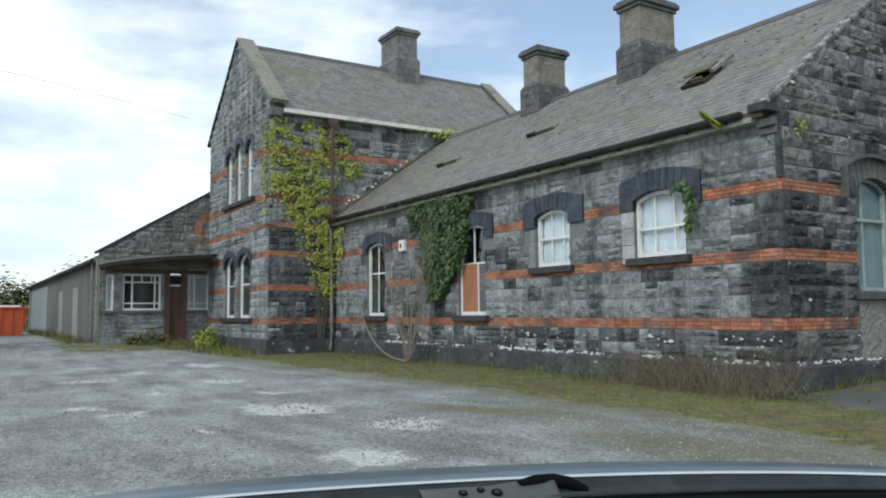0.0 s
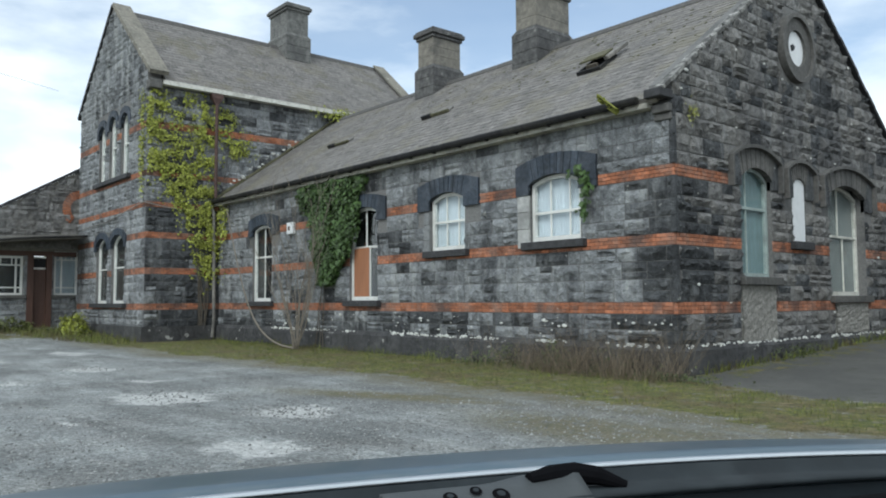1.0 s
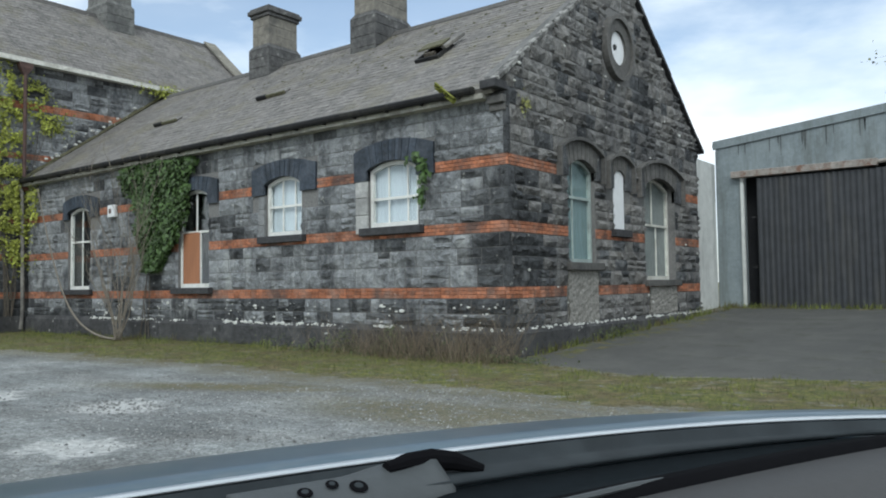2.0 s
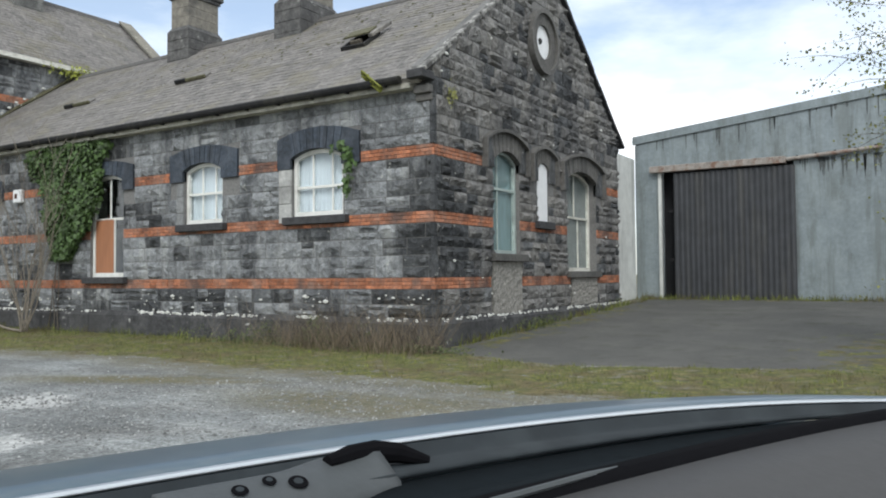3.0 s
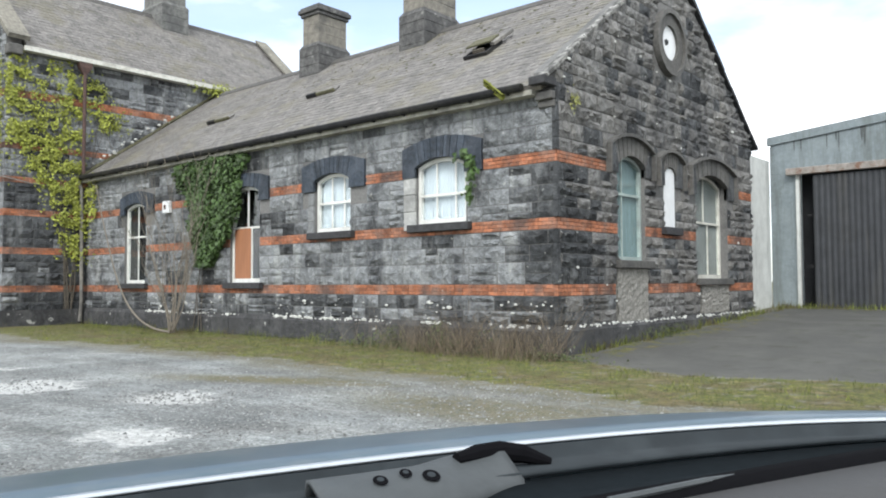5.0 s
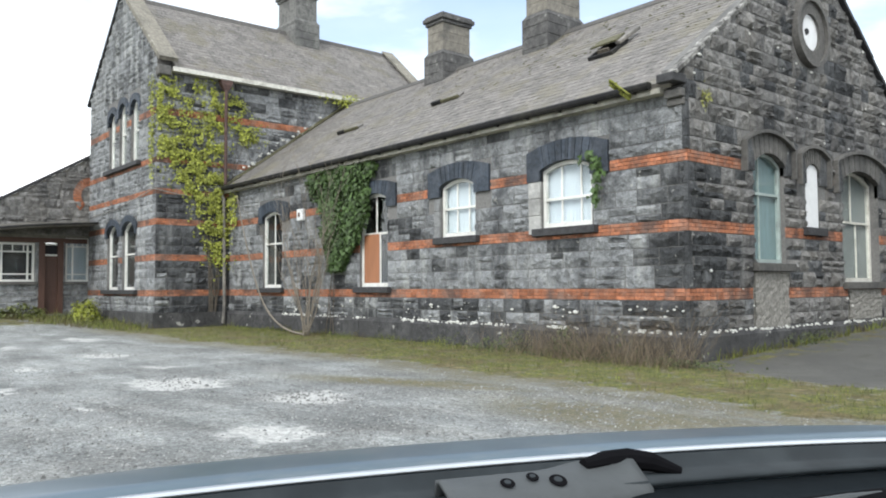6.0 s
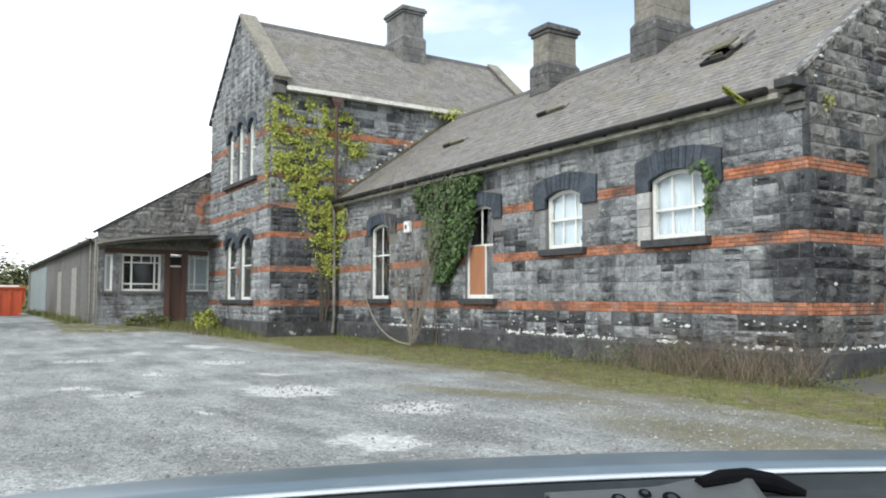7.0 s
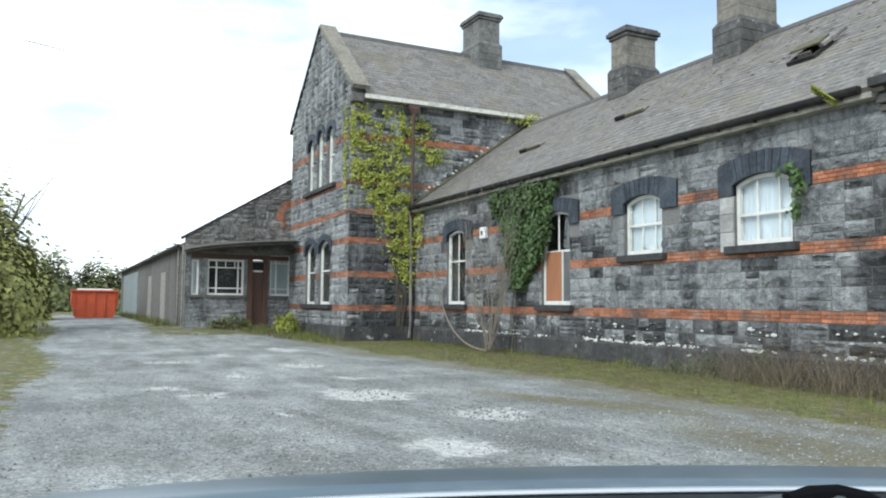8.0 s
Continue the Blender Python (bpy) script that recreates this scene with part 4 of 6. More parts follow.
SL_A, LEN_A = slope_frame(WX + 0.02, -0.15, -0.30, 5.20, RIDGE_Y, RIDGE_Z)
roof_a = deck(wing, SL_A, -0.15 - WX - 0.02, LEN_A)
SL_B, LEN_B = slope_frame(WX + 0.02, -0.15, WY + 0.3, 5.10, RIDGE_Y, RIDGE_Z)
roof_b = deck(wing, SL_B, -0.15 - WX - 0.02, LEN_B)
slates(roof_b, SL_B, -0.15 - WX - 0.02, LEN_B, 0.4, 0.6, seed=9)
u = WX + 0.1
while u < -0.4:
    bm = bmesh.new()
    prism_bm(bm, [(RIDGE_Y - 0.2, RIDGE_Z - 0.14), (RIDGE_Y, RIDGE_Z + 0.03), (RIDGE_Y + 0.2, RIDGE_Z - 0.14), (RIDGE_Y + 0.19, RIDGE_Z - 0.08), (RIDGE_Y, RIDGE_Z + 0.1), (RIDGE_Y - 0.19, RIDGE_Z - 0.08)], wall_frame(u, 0, 0, 1), 0, -0.44)
    part("ridge_tile", bm, "ridge", wing)
    u += 0.45


def coping(parent, fr, pts, w0, w1, t, mat, piece=0.9, label=""):
    """Slabs along a rake, from (u, z) to (u, z), spanning wall depths w0 to w1."""
    (a, za), (b, zb) = pts
    ln = math.hypot(b - a, zb - za)
    du, dz = (b - a) / ln, (zb - za) / ln
    nu, nz = (-dz, du) if du > 0 else (dz, -du)
    k = max(1, round(ln / piece))
    for i in range(k):
        s0, s1 = ln * i / k + 0.005, ln * (i + 1) / k - 0.005
        p = [(a + du * s0, za + dz * s0), (a + du * s1, za + dz * s1)]
        p += [(p[1][0] + nu * t, p[1][1] + nz * t), (p[0][0] + nu * t, p[0][1] + nz * t)]
        bm = bmesh.new()
        prism_bm(bm, p, fr, w0 + random.uniform(-0.01, 0.01), w1)
        part("coping", bm, mat, parent, label)


coping(wing, F_GABLE, ((-0.32, 5.30), (RIDGE_Y, RIDGE_Z + 0.21)), -0.05, 0.15, 0.07, "lichen_coping", 0.6)
coping(wing, F_GABLE, ((RIDGE_Y + 0.01, RIDGE_Z + 0.21), (WY + 0.35, 5.27)), -0.12, 0.15, 0.09, "dark_coping", 0.6)
# kneeler: stepped corbels under the coping's foot
for i, (a, z0, z1) in enumerate(((-0.10, 4.78, 4.92), (-0.18, 4.92, 5.08), (-0.42, 5.17, 5.34))):
    box("kneeler", -0.34, 0.03 + 0.004 * i, a, 0.0, z0, z1 - 0.006, "dark_sill" if i == 2 else "drip_stone", wing, bevel=0.015)
# gutter and wall plate along the eave
bm = bmesh.new()
pts = []
for i in range(7):
    t = math.pi * i / 6
    pts.append((-0.36 - 0.085 * math.cos(t), 5.22 - 0.11 * math.sin(t)))
prism_bm(bm, pts + [(-0.30, 5.25), (-0.42, 5.25)], wall_frame(WX + 0.02, 0, 0, 1), 0, -(-0.55 - WX))
part("gutter", bm, "gutter", wing, "dark iron gutter")
bm = bmesh.new()
box_bm(bm, WX + 0.02, -0.36, -0.27, 0.0, 5.03, 5.13)
part("eaves_board", bm, "fascia", wing)
rng = random.Random(4)
u = -0.9
while u > WX + 0.5:
    box("gutter_bracket", u - 0.012, u + 0.012, -0.40, -0.25, 5.09, 5.15, "gutter", wing)
    u -= 0.95

# slates of the near slope, with the roof lights' places left open
LIGHTS = [(-3.55, 2.35), (-9.45, 2.15), (-14.55, 2.0)]
skips = []
for lx, ly in LIGHTS:
    v0 = (ly + 0.30) / (RIDGE_Y + 0.30) * LEN_A
    if lx > -5:
        skips.append((lx - 0.42 - WX, lx + 0.42 - WX, v0 - 0.5, v0 + 0.45))
for i, (lx, ly) in enumerate(LIGHTS):
    v0 = (ly + 0.30) / (RIDGE_Y + 0.30) * LEN_A
    u0 = lx - WX - 0.02
    rl = new("roof_light")
    rl.parent = wing
    if i == 0:
        for a, b, c, d in ((-0.36, -0.30, -0.42, 0.36), (0.30, 0.36, -0.42, 0.36), (-0.30, 0.30, 0.30, 0.36), (-0.30, 0.30, -0.42, -0.36)):
            box("frame", u0 + a, u0 + b, v0 + c, v0 + d, 0.0, 0.10, "gutter", rl, m=SL_A)
        tilt = SL_A @ Matrix.Translation((u0 - 0.02, v0 + 0.42, 0.17)) @ Matrix.Rotation(radians(9), 4, "Z") @ Matrix.Rotation(radians(-3), 4, "X")
        box("lid", -0.44, 0.26, -0.50, 0.06, 0.0, 0.05, "old_moss", rl, m=tilt, bevel=0.012)
        tilt = SL_A @ Matrix.Translation((u0 + 0.40, v0 + 0.60, 0.10)) @ Matrix.Rotation(radians(-6), 4, "Z")
        box("lid_rail", -0.10, 0.06, -0.62, 0.22, 0.0, 0.09, "pale_pipe", rl, m=tilt, bevel=0.015)
        box("broken_board", u0 - 0.2, u0 + 0.12, v0 - 0.20, v0 - 0.12, 0.06, 0.14, "bark", rl, m=SL_A)
        # black sheet painted for the dark under the open lid
        box("lining", u0 - 0.30, u0 + 0.30, v0 - 0.36, v0 + 0.30, 0.002, 0.02, "shade_black", rl, m=SL_A)
    else:
        tilt = SL_A @ Matrix.Translation((u0, v0, 0.02)) @ Matrix.Rotation(radians(4), 4, "Z")
        box("lid", -0.50, 0.52, -0.03, 0.30, 0.0, 0.045, "slate", rl, m=tilt, bevel=0.01)
        box("lid_rail", -0.16, 0.58, -0.09, 0.00, 0.0, 0.10, "old_moss", rl, m=tilt, bevel=0.015)
        box("lid_stop", -0.56, -0.17, -0.11, 0.00, 0.0, 0.12, "gutter", rl, m=tilt, bevel=0.015)
bm = bmesh.new()
rng = random.Random(83)
for i in range(240):
    q = rng.uniform(0.012, 0.034)
    bmesh.ops.create_icosphere(bm, subdivisions=1, radius=1, matrix=SL_A @ Matrix.Translation((rng.uniform(7.0, 19.3), LEN_A * (1 - 0.55 * rng.random() ** 1.5), 0.02)) @ Matrix.Diagonal((q * rng.uniform(1.0, 2.4), q, q * 0.6, 1)))
tagged(part("moss_lumps", bm, "old_moss", roof_a, "small mossy lumps on the slates"), kind="stuff")
slates(roof_a, SL_A, -0.15 - WX - 0.02, LEN_A, skip=skips, single=lambda u_, v_: u_ > 15.2 and v_ < 4.6)

# ---------------------------------------------------------------- chimneys


def chimney(x0, x1, y0, y1, zb, shoulder, top, base="chimney_dark", pale="chimney"):
    c = empty("chimney_stack", "weathered stone chimney stack with a moulded cap", "chimney", "chimneys on the station roofs")
    z = zb
    rng = random.Random(int(abs(x0) * 10))
    while z < shoulder - 0.05:
        h = min(0.34, shoulder - z)
        bm = bmesh.new()
        box_bm(bm, x0 - 0.1, x1 + 0.1, y0 - 0.1, y1 + 0.1, z, z + h - 0.004, None, 0.012)
        part("base_course", bm, base, c)
        z += h
    bm = bmesh.new()
    k = []
    for s, zz in ((0.1, shoulder), (0.0, shoulder + 0.16)):
        k.append([bm.verts.new(p) for p in ((x0 - s, y0 - s, zz), (x1 + s, y0 - s, zz), (x1 + s, y1 + s, zz), (x0 - s, y1 + s, zz))])
    bm.faces.new(k[0][::-1])
    bm.faces.new(k[1])
    for i in range(4):
        bm.faces.new((k[0][i], k[0][(i + 1) % 4], k[1][(i + 1) % 4], k[1][i]))
    part("weathering", bm, base, c)
    z = shoulder + 0.16
    while z < top - 0.32:
        h = min(0.32, top - 0.3 - z)
        bm = bmesh.new()
        j = rng.uniform(-0.006, 0.006)
        box_bm(bm, x0 + j, x1 + j, y0 - j, y1 - j, z, z + h - 0.003, None, 0.005)
        part("course", bm, pale, c)
        z += h
    for s, a, b in ((0.07, top - 0.3, top - 0.18), (0.14, top - 0.18, top - 0.02), (0.08, top - 0.02, top + 0.06)):
        box("cap", x0 - s, x1 + s, y0 - s, y1 + s, a, b - 0.004, base, c, bevel=0.025)
    return c


chimney(-13.35, -12.5, 4.55, 5.81, 7.6, 9.60, 11.02)
chimney(-8.3, -7.45, 4.4, 5.9, 7.6, 9.55, 11.05)

# ---------------------------------------------------------------- the two-storey cross wing
cross = empty("station_cross_wing", "two-storey grey stone cross wing with brick bands and creeper", "building")
TX0, TX1, TY0, TY1, TE, TRX, TRZ = -28.2, -19.87, -2.8, 10.6, 9.45, -24.0, 13.28
F_TF = wall_frame(TX0, TY0, 1, 0)
F_TS = wall_frame(TX1, 0, 0, 1)
TB = [(1.15, 1.375), (2.44, 2.665), (3.735, 3.96), (4.86, 5.06), (6.0, 6.2), (7.77, 8.02)]
OFF = -TX0
# opening lights on the front: two below, three above
T_OPEN = [(2.67, 4.15, 1.38, 3.70, 4.0), (4.62, 6.2, 1.38, 3.72, 4.04), (2.75, 3.64, 6.28, 8.36, 8.66), (4.08, 4.98, 6.28, 8.5, 8.82), (5.52, 6.44, 6.28, 8.4, 8.72)]
t_rake = [(0, TE), (8.33, TE), (8.33, TE + 0.3), (TRX - TX0, TRZ + 0.15), (0, TE + 0.3)]
wall_tf = backing("wall", F_TF, 0, 8.33, -0.3, TE, [(o[0], o[1], o[2] - 0.1, o[4]) for o in T_OPEN], 0.5, "mortar", cross, t_rake)
wall_ts = backing("wall", F_TS, TY0 + 0.5, TY1, -0.3, TE, [], 0.5, "mortar", cross)
box("wall", TX0, TX0 + 0.5, TY0 + 0.5, TY1, -0.3, TE, "mortar", cross)
bm = bmesh.new()
prism_bm(bm, [(0, -0.3), (8.33, -0.3)] + t_rake[2:], wall_frame(TX0, TY1 - 0.5, 1, 0), 0, 0.5)
part("wall", bm, "mortar", cross)


def rake_cross(z):
    if z < TE + 0.3:
        return (0.0, 8.33)
    f_ = (z - TE - 0.3) / (TRZ + 0.15 - TE - 0.3)
    return (f_ * (TRX - TX0), 8.33 - f_ * (8.33 - (TRX - TX0)))


for o in T_OPEN:
    up = o[2] > 5
    e = 0.2
    arch(cross, F_TF, o[0], o[1], o[3], o[4], o[0] - e, o[1] + e, o[3] + 0.17, o[4] + 0.25, o[3] - 0.2, "blue_brick", 11, 0.07)
    sash_window(cross, F_TF, *o, cols=(), meeting=0.52, back="grey_blind" if up else "shade_black", sill_over=0.3, recess=0.10, lower_cols=())
CM = {"stone": ("stone", "stone_joined"), "brick": ("brick", "brick_joined")}
GM = {"stone": ("stone_gable", "stone_gable_joined"), "brick": ("brick", "brick_joined")}

coping(cross, F_TF, ((-0.3, TE + 0.1), (TRX - TX0, TRZ + 0.16)), -0.08, 0.42, 0.14, "dark_coping")
coping(cross, F_TF, ((TRX - TX0 + 0.01, TRZ + 0.16), (8.64, TE + 0.22)), -0.08, 0.62, 0.16, "coping", label="pale stone coping")
coping(cross, wall_frame(TX0, TY1 - 0.5, 1, 0), ((TRX - TX0 + 0.01, TRZ + 0.16), (8.68, TE + 0.1)), -0.1, 0.55, 0.07, "coping")


def slope_y(y0, y1, ex, ez, rx_, rz_):
    v = Vector((rx_ - ex, 0, rz_ - ez))
    ln = v.length
    v.normalize()
    u = Vector((0, 1, 0)) if rx_ < ex else Vector((0, -1, 0))
    wv = u.cross(v)
    oy = y0 if rx_ < ex else y1
    return Matrix(((u.x, v.x, wv.x, ex), (u.y, v.y, wv.y, oy), (u.z, v.z, wv.z, ez), (0, 0, 0, 1))), ln


for ex in (TX1 + 0.32, TX0 - 0.32):
    m_, ln_ = slope_y(TY0 + 0.55, TY1 - 0.5, ex, TE + 0.02, TRX, TRZ)
    rf = deck(cross, m_, TY1 - TY0 - 1.05, ln_)
    slates(rf, m_, TY1 - TY0 - 1.05, ln_, 0.26, 0.33, seed=int(abs(ex)))
u = TY0 + 0.6
while u < TY1 - 0.6:
    bm = bmesh.new()
    prism_bm(bm, [(TRX - 0.2, TRZ - 0.15), (TRX, TRZ + 0.03), (TRX + 0.2, TRZ - 0.15), (TRX, TRZ + 0.11)], wall_frame(0, u, 1, 0), 0, 0.44)
    part("ridge_tile", bm, "ridge", cross)
    u += 0.45
box("fascia", TX1 + 0.30, TX1 + 0.40, TY0 + 0.45, 6.0, TE - 0.13, TE + 0.03, "old_paint", cross, "off-white painted fascia")
box("soffit", TX1, TX1 + 0.30, TY0 + 0.45, TY1 - 0.5, TE - 0.10, TE - 0.03, "old_paint", cross)
box("kneeler", TX1 - 0.05, TX1 + 0.33, TY0 - 0.05, TY0 + 0.42, TE - 0.30, TE + 0.04, "drip_stone", cross, bevel=0.03)
bm = bmesh.new()
tube_bm(bm, [(TX1 + 0.30, -0.30, 9.0), (TX1 + 0.30, -0.30, 5.35)], 0.06, 10)
part("downpipe", bm, "rust_pipe", cross, "rusty iron downpipe")
bm = bmesh.new()
k = [[bm.verts.new((TX1 + a * sx + 0.28, -0.3 + b * sy, zz)) for sx, sy in ((-1, -1), (1, -1), (1, 1), (-1, 1))] for a, b, zz in ((0.06, 0.06, 8.9), (0.12, 0.2, 9.12), (0.13, 0.24, 9.3))]
for r0, r1 in zip(k, k[1:]):
    for i in range(4):
        bm.faces.new((r0[i], r0[(i + 1) % 4], r1[(i + 1) % 4], r1[i]))
bm.faces.new(k[-1])
part("hopper", bm, "rust_pipe", cross)
bm = bmesh.new()
tube_bm(bm, [(TX1 + 0.15, -0.42, 5.05), (TX1 + 0.15, -0.30, 4.8), (TX1 + 0.15, -0.24, 0.75), (TX1 + 0.12, -0.28, 0.1)], 0.065, 10)
part("downpipe", bm, "pale_pipe", cross, "pale flaking downpipe")
bm = bmesh.new()
box_bm(bm, TX0, TX1 + 0.1, TY0 - 0.1, TY0 + 0.02, -0.3, 0.55)
part("plinth", bm, "plinth", cross)
box("plinth", TX1 - 0.02, TX1 + 0.1, TY0 + 0.02, -0.14, -0.3, 0.55, "plinth", cross)
# cable sagging across the front and round the corner
bm = bmesh.new()
tube_bm(bm, [(TX0 + 0.8, TY0 - 0.09, 4.55), (TX0 + 4.2, TY0 - 0.09, 4.62), (TX1 + 0.07, TY0 - 0.09, 5.02), (TX1 + 0.09, TY0 + 0.8, 4.86), (TX1 + 0.09, -0.6, 4.78)], 0.018, 6)
part("cable", bm, "pale_pipe", cross)
chimney(-24.85, -23.2, 4.65, 5.75, 11.2, 13.7, 15.2, "chimney_grey", "chimney_grey")

# ---------------------------------------------------------------- the far wing with the entrance canopy
far = empty("station_far_wing", "far station wing with a stone gable and rendered long wall", "building")
CX, CY0, CY1, CE = -28.35, -7.55, 6.0, 4.12
F_CG = wall_frame(CX, 0, 0, 1)
C_OPEN = [(-6.58, -4.92, 1.75, 3.40), (-4.62, -3.95, 0.34, 3.45), (-3.72, -2.75, 1.75, 3.66), (-7.28, -6.95, 1.75, 3.35)]
c_rake = [(CY0, CE), (-0.8, CE), (-0.8, 8.45), (CY0, 4.35)]
wall_c = backing("wall", F_CG, CY0, -0.8, -0.2, CE, C_OPEN, 0.4, "render_wall", far, c_rake)
box("wall", -70.0, CX - 0.4, CY0, CY0 + 0.4, -0.2, CE - 0.1, "grey_render", far)
box("wall", -70.0, -69.6, CY0 + 0.4, CY1, -0.2, CE - 0.1, "grey_render", far)
coping(far, F_CG, ((CY0 - 0.15, 4.26), (-0.8, 8.46)), -0.08, 0.4, 0.12, "dark_coping")
m_c, ln_c = slope_frame(-70.0, CX - 0.42, CY0 - 0.25, CE - 0.12, 0.0, 8.2)
rf = deck(far, m_c, 70 + CX - 0.42, ln_c)
slates(rf, m_c, 70 + CX - 0.42, ln_c, 0.42, 0.6, seed=21)
box("gutter", -70, CX - 0.3, CY0 - 0.36, CY0 - 0.24, CE - 0.2, CE - 0.08, "gutter", far)
for u_, z0_ in ((CX + 0.10, 0.2), (CX - 1.4, 0.2)):
    bm = bmesh.new()
    tube_bm(bm, [(u_, CY0 - 0.12, CE - 0.15), (u_, CY0 - 0.12, 0.25)], 0.05, 8)
    part("downpipe", bm, "pale_pipe", far)
# two wide windows with glazing bars, a narrow one, and the panelled door
for o in (C_OPEN[0], C_OPEN[2], C_OPEN[3]):
    wn = new("window")
    wn.parent = far
    a, b, c, d = o
    f_ = 0.09
    for q in ((a, b, c, c + f_), (a, b, d - f_, d), (a, a + f_, c + f_, d - f_), (b - f_, b, c + f_, d - f_)):
        box("frame", q[0], q[1], 0.1, 0.2, q[2], q[3], "white_paint", wn, m=F_CG)
    if b - a > 0.6:
        for uu in (a + 0.42, b - 0.26) if b - a > 1.2 else (a + 0.32,):
            box("glazing_bar", uu - 0.035, uu + 0.035, 0.12, 0.18, c + f_, d - f_, "white_paint", wn, m=F_CG)
        for zz in (c + 0.32, d - 0.38):
            box("glazing_bar", a + f_, b - f_, 0.125, 0.175, zz - 0.03, zz + 0.03, "white_paint", wn, m=F_CG)
        for i in range(1, 4):
            uu = a + (b - a) * i / 4
            box("glazing_bar", uu - 0.02, uu + 0.02, 0.128, 0.172, d - 0.35, d - f_, "white_paint", wn, m=F_CG)
    pn = box("pane", a + f_, b - f_, 0.145, 0.152, c + f_, d - f_, "glass", wn, m=F_CG)
    pn.visible_shadow = False
    if b - a > 1.2:
        # black sheet stands in for the unlit room
        box("room_lining", a, b, 0.5, 0.54, c, d, "shade_black", wn, m=F_CG)
    else:
        box("curtain", a, b, 0.22, 0.25, c, d, "curtain", wn, m=F_CG)
    box("sill", a - 0.1, b + 0.1, -0.12, 0.1, c - 0.13, c - 0.002, "drip_stone", wn, bevel=0.01, m=F_CG)
door = new("door")
door.parent = far
a, b, c, d = C_OPEN[1]
box("door_frame", a - 0.16, a + 0.08, -0.06, 0.2, c, d, "brown_door", door, m=F_CG)
box("door_frame", b - 0.08, b + 0.14, -0.06, 0.2, c, d, "brown_door", door, m=F_CG)
box("leaf", a + 0.08, b - 0.08, 0.12, 0.17, c, 2.85, "brown_door", door, m=F_CG)
for i in range(1, 5):
    uu = a + 0.08 + (b - a - 0.16) * i / 5
    box("board_joint", uu - 0.008, uu + 0.008, 0.112, 0.12, c + 0.05, 2.8, "rust_pipe", door, m=F_CG)
box("transom", a + 0.08, b - 0.08, 0.08, 0.18, 2.85, 2.93, "white_paint", door, m=F_CG)
box("transom", a + 0.08, b - 0.08, 0.08, 0.18, 3.32, 3.40, "white_paint", door, m=F_CG)
# opaque black panel painted for the dark behind the fanlight
box("fanlight", a + 0.08, b - 0.08, 0.15, 0.16, 2.93, 3.32, "shade_black", door, m=F_CG)
box("doorstep", a - 0.15, b + 0.15, -0.5, 0.05, 0.1, 0.36, "drip_stone", far, bevel=0.02, m=F_CG)
# canopy: a curved slab that rises towards the cross wing
bm = bmesh.new()
prof = []
K = 18
for i in range(K + 1):
    t = i / K
    yy = CY0 - 0.1 + (TY0 - 0.15 - CY0 + 0.1) * t
    out = 0.45 + 1.55 * math.sin(min(1.0, t * 1.7) * math.pi / 2)
    prof.append((yy, CX + out, 3.62 + 0.50 * t ** 0.65))
rows = []
for yy, xx, zz in prof:
    rows.append([bm.verts.new(p) for p in ((CX + 0.02, yy, zz + 0.02), (xx, yy, zz), (xx, yy, zz + 0.10), (CX + 0.02, yy, zz + 0.30))])
for r0, r1 in zip(rows, rows[1:]):
    for i in range(4):
        bm.faces.new((r0[i], r1[i], r1[(i + 1) % 4], r0[(i + 1) % 4]))
bm.faces.new(rows[0])
bm.faces.new(rows[-1][::-1])
part("canopy", bm, "canopy_concrete", far, "curved concrete canopy over the entrance")
bm = bmesh.new()
tube_bm(bm, [(x_ + 0.03, y_, z_ + 0.09) for y_, x_, z_ in prof], 0.045, 6)
part("canopy_edge", bm, "gutter", far)
box("lintel_board", -7.3, -2.84, -0.03, 0.05, 3.42, 3.62, "brown_door", far, "dark brown timber board over the windows", m=F_CG)
# brick arch ring in the gable, half hidden behind the cross wing
bm = bmesh.new()
for i in range(15):
    a0, a1 = math.pi * (0.45 + 0.85 * i / 15) + 0.04, math.pi * (0.45 + 0.85 * (i + 1) / 15)
    pts = [(-2.72 + r * math.cos(a), 5.55 + r * 1.1 * math.sin(a)) for r, a in ((0.42, a0), (0.74, a0), (0.74, a1), (0.42, a1))]
    prism_bm(bm, pts, F_CG, -0.07, 0.02)
part("brick_arch", bm, "brick_joined", far, "orange brick arch ring")
# doors and stains on the long wall
for x0_, x1_, z1_, mt in ((-66.0, -52.0, 3.6, "metal_sheet"), (-37.4, -35.3, 3.0, "infill"), (-44.4, -42.3, 3.0, "infill")):
    box("door", x0_, x1_, CY0 - 0.05, CY0 + 0.03, 0.32, z1_, mt, far, "pale boarded door", bevel=0.01)

# ---------------------------------------------------------------- metal shed
shed = empty("metal_shed", "large pale blue-grey metal shed with a sliding door", "shed")
SY = 13.0


def top_z(x):
    return 6.0 + 0.105 * (x + 0.26)


def sheet(parent, name, x0, x1, zb, zt, y, mat, pitch=0.19, deep=0.028, label=""):
    bm = bmesh.new()
    n_ = max(1, int((x1 - x0) / pitch))
    prev = None
    for i in range(n_ * 4 + 1):
        x = x0 + (x1 - x0) * i / (n_ * 4)
        d = -deep if i % 4 in (1, 2) else 0.0
        z1 = zt(x) if callable(zt) else zt
        cur = [bm.verts.new((x, y + d, zb)), bm.verts.new((x, y + d, z1)), bm.verts.new((x, y + 0.04, z1)), bm.verts.new((x, y + 0.04, zb))]
        if prev:
            for k_ in range(4):
                bm.faces.new((prev[k_], cur[k_], cur[(k_ + 1) % 4], prev[(k_ + 1) % 4]))
        prev = cur
    return part(name, bm, mat, parent, label)


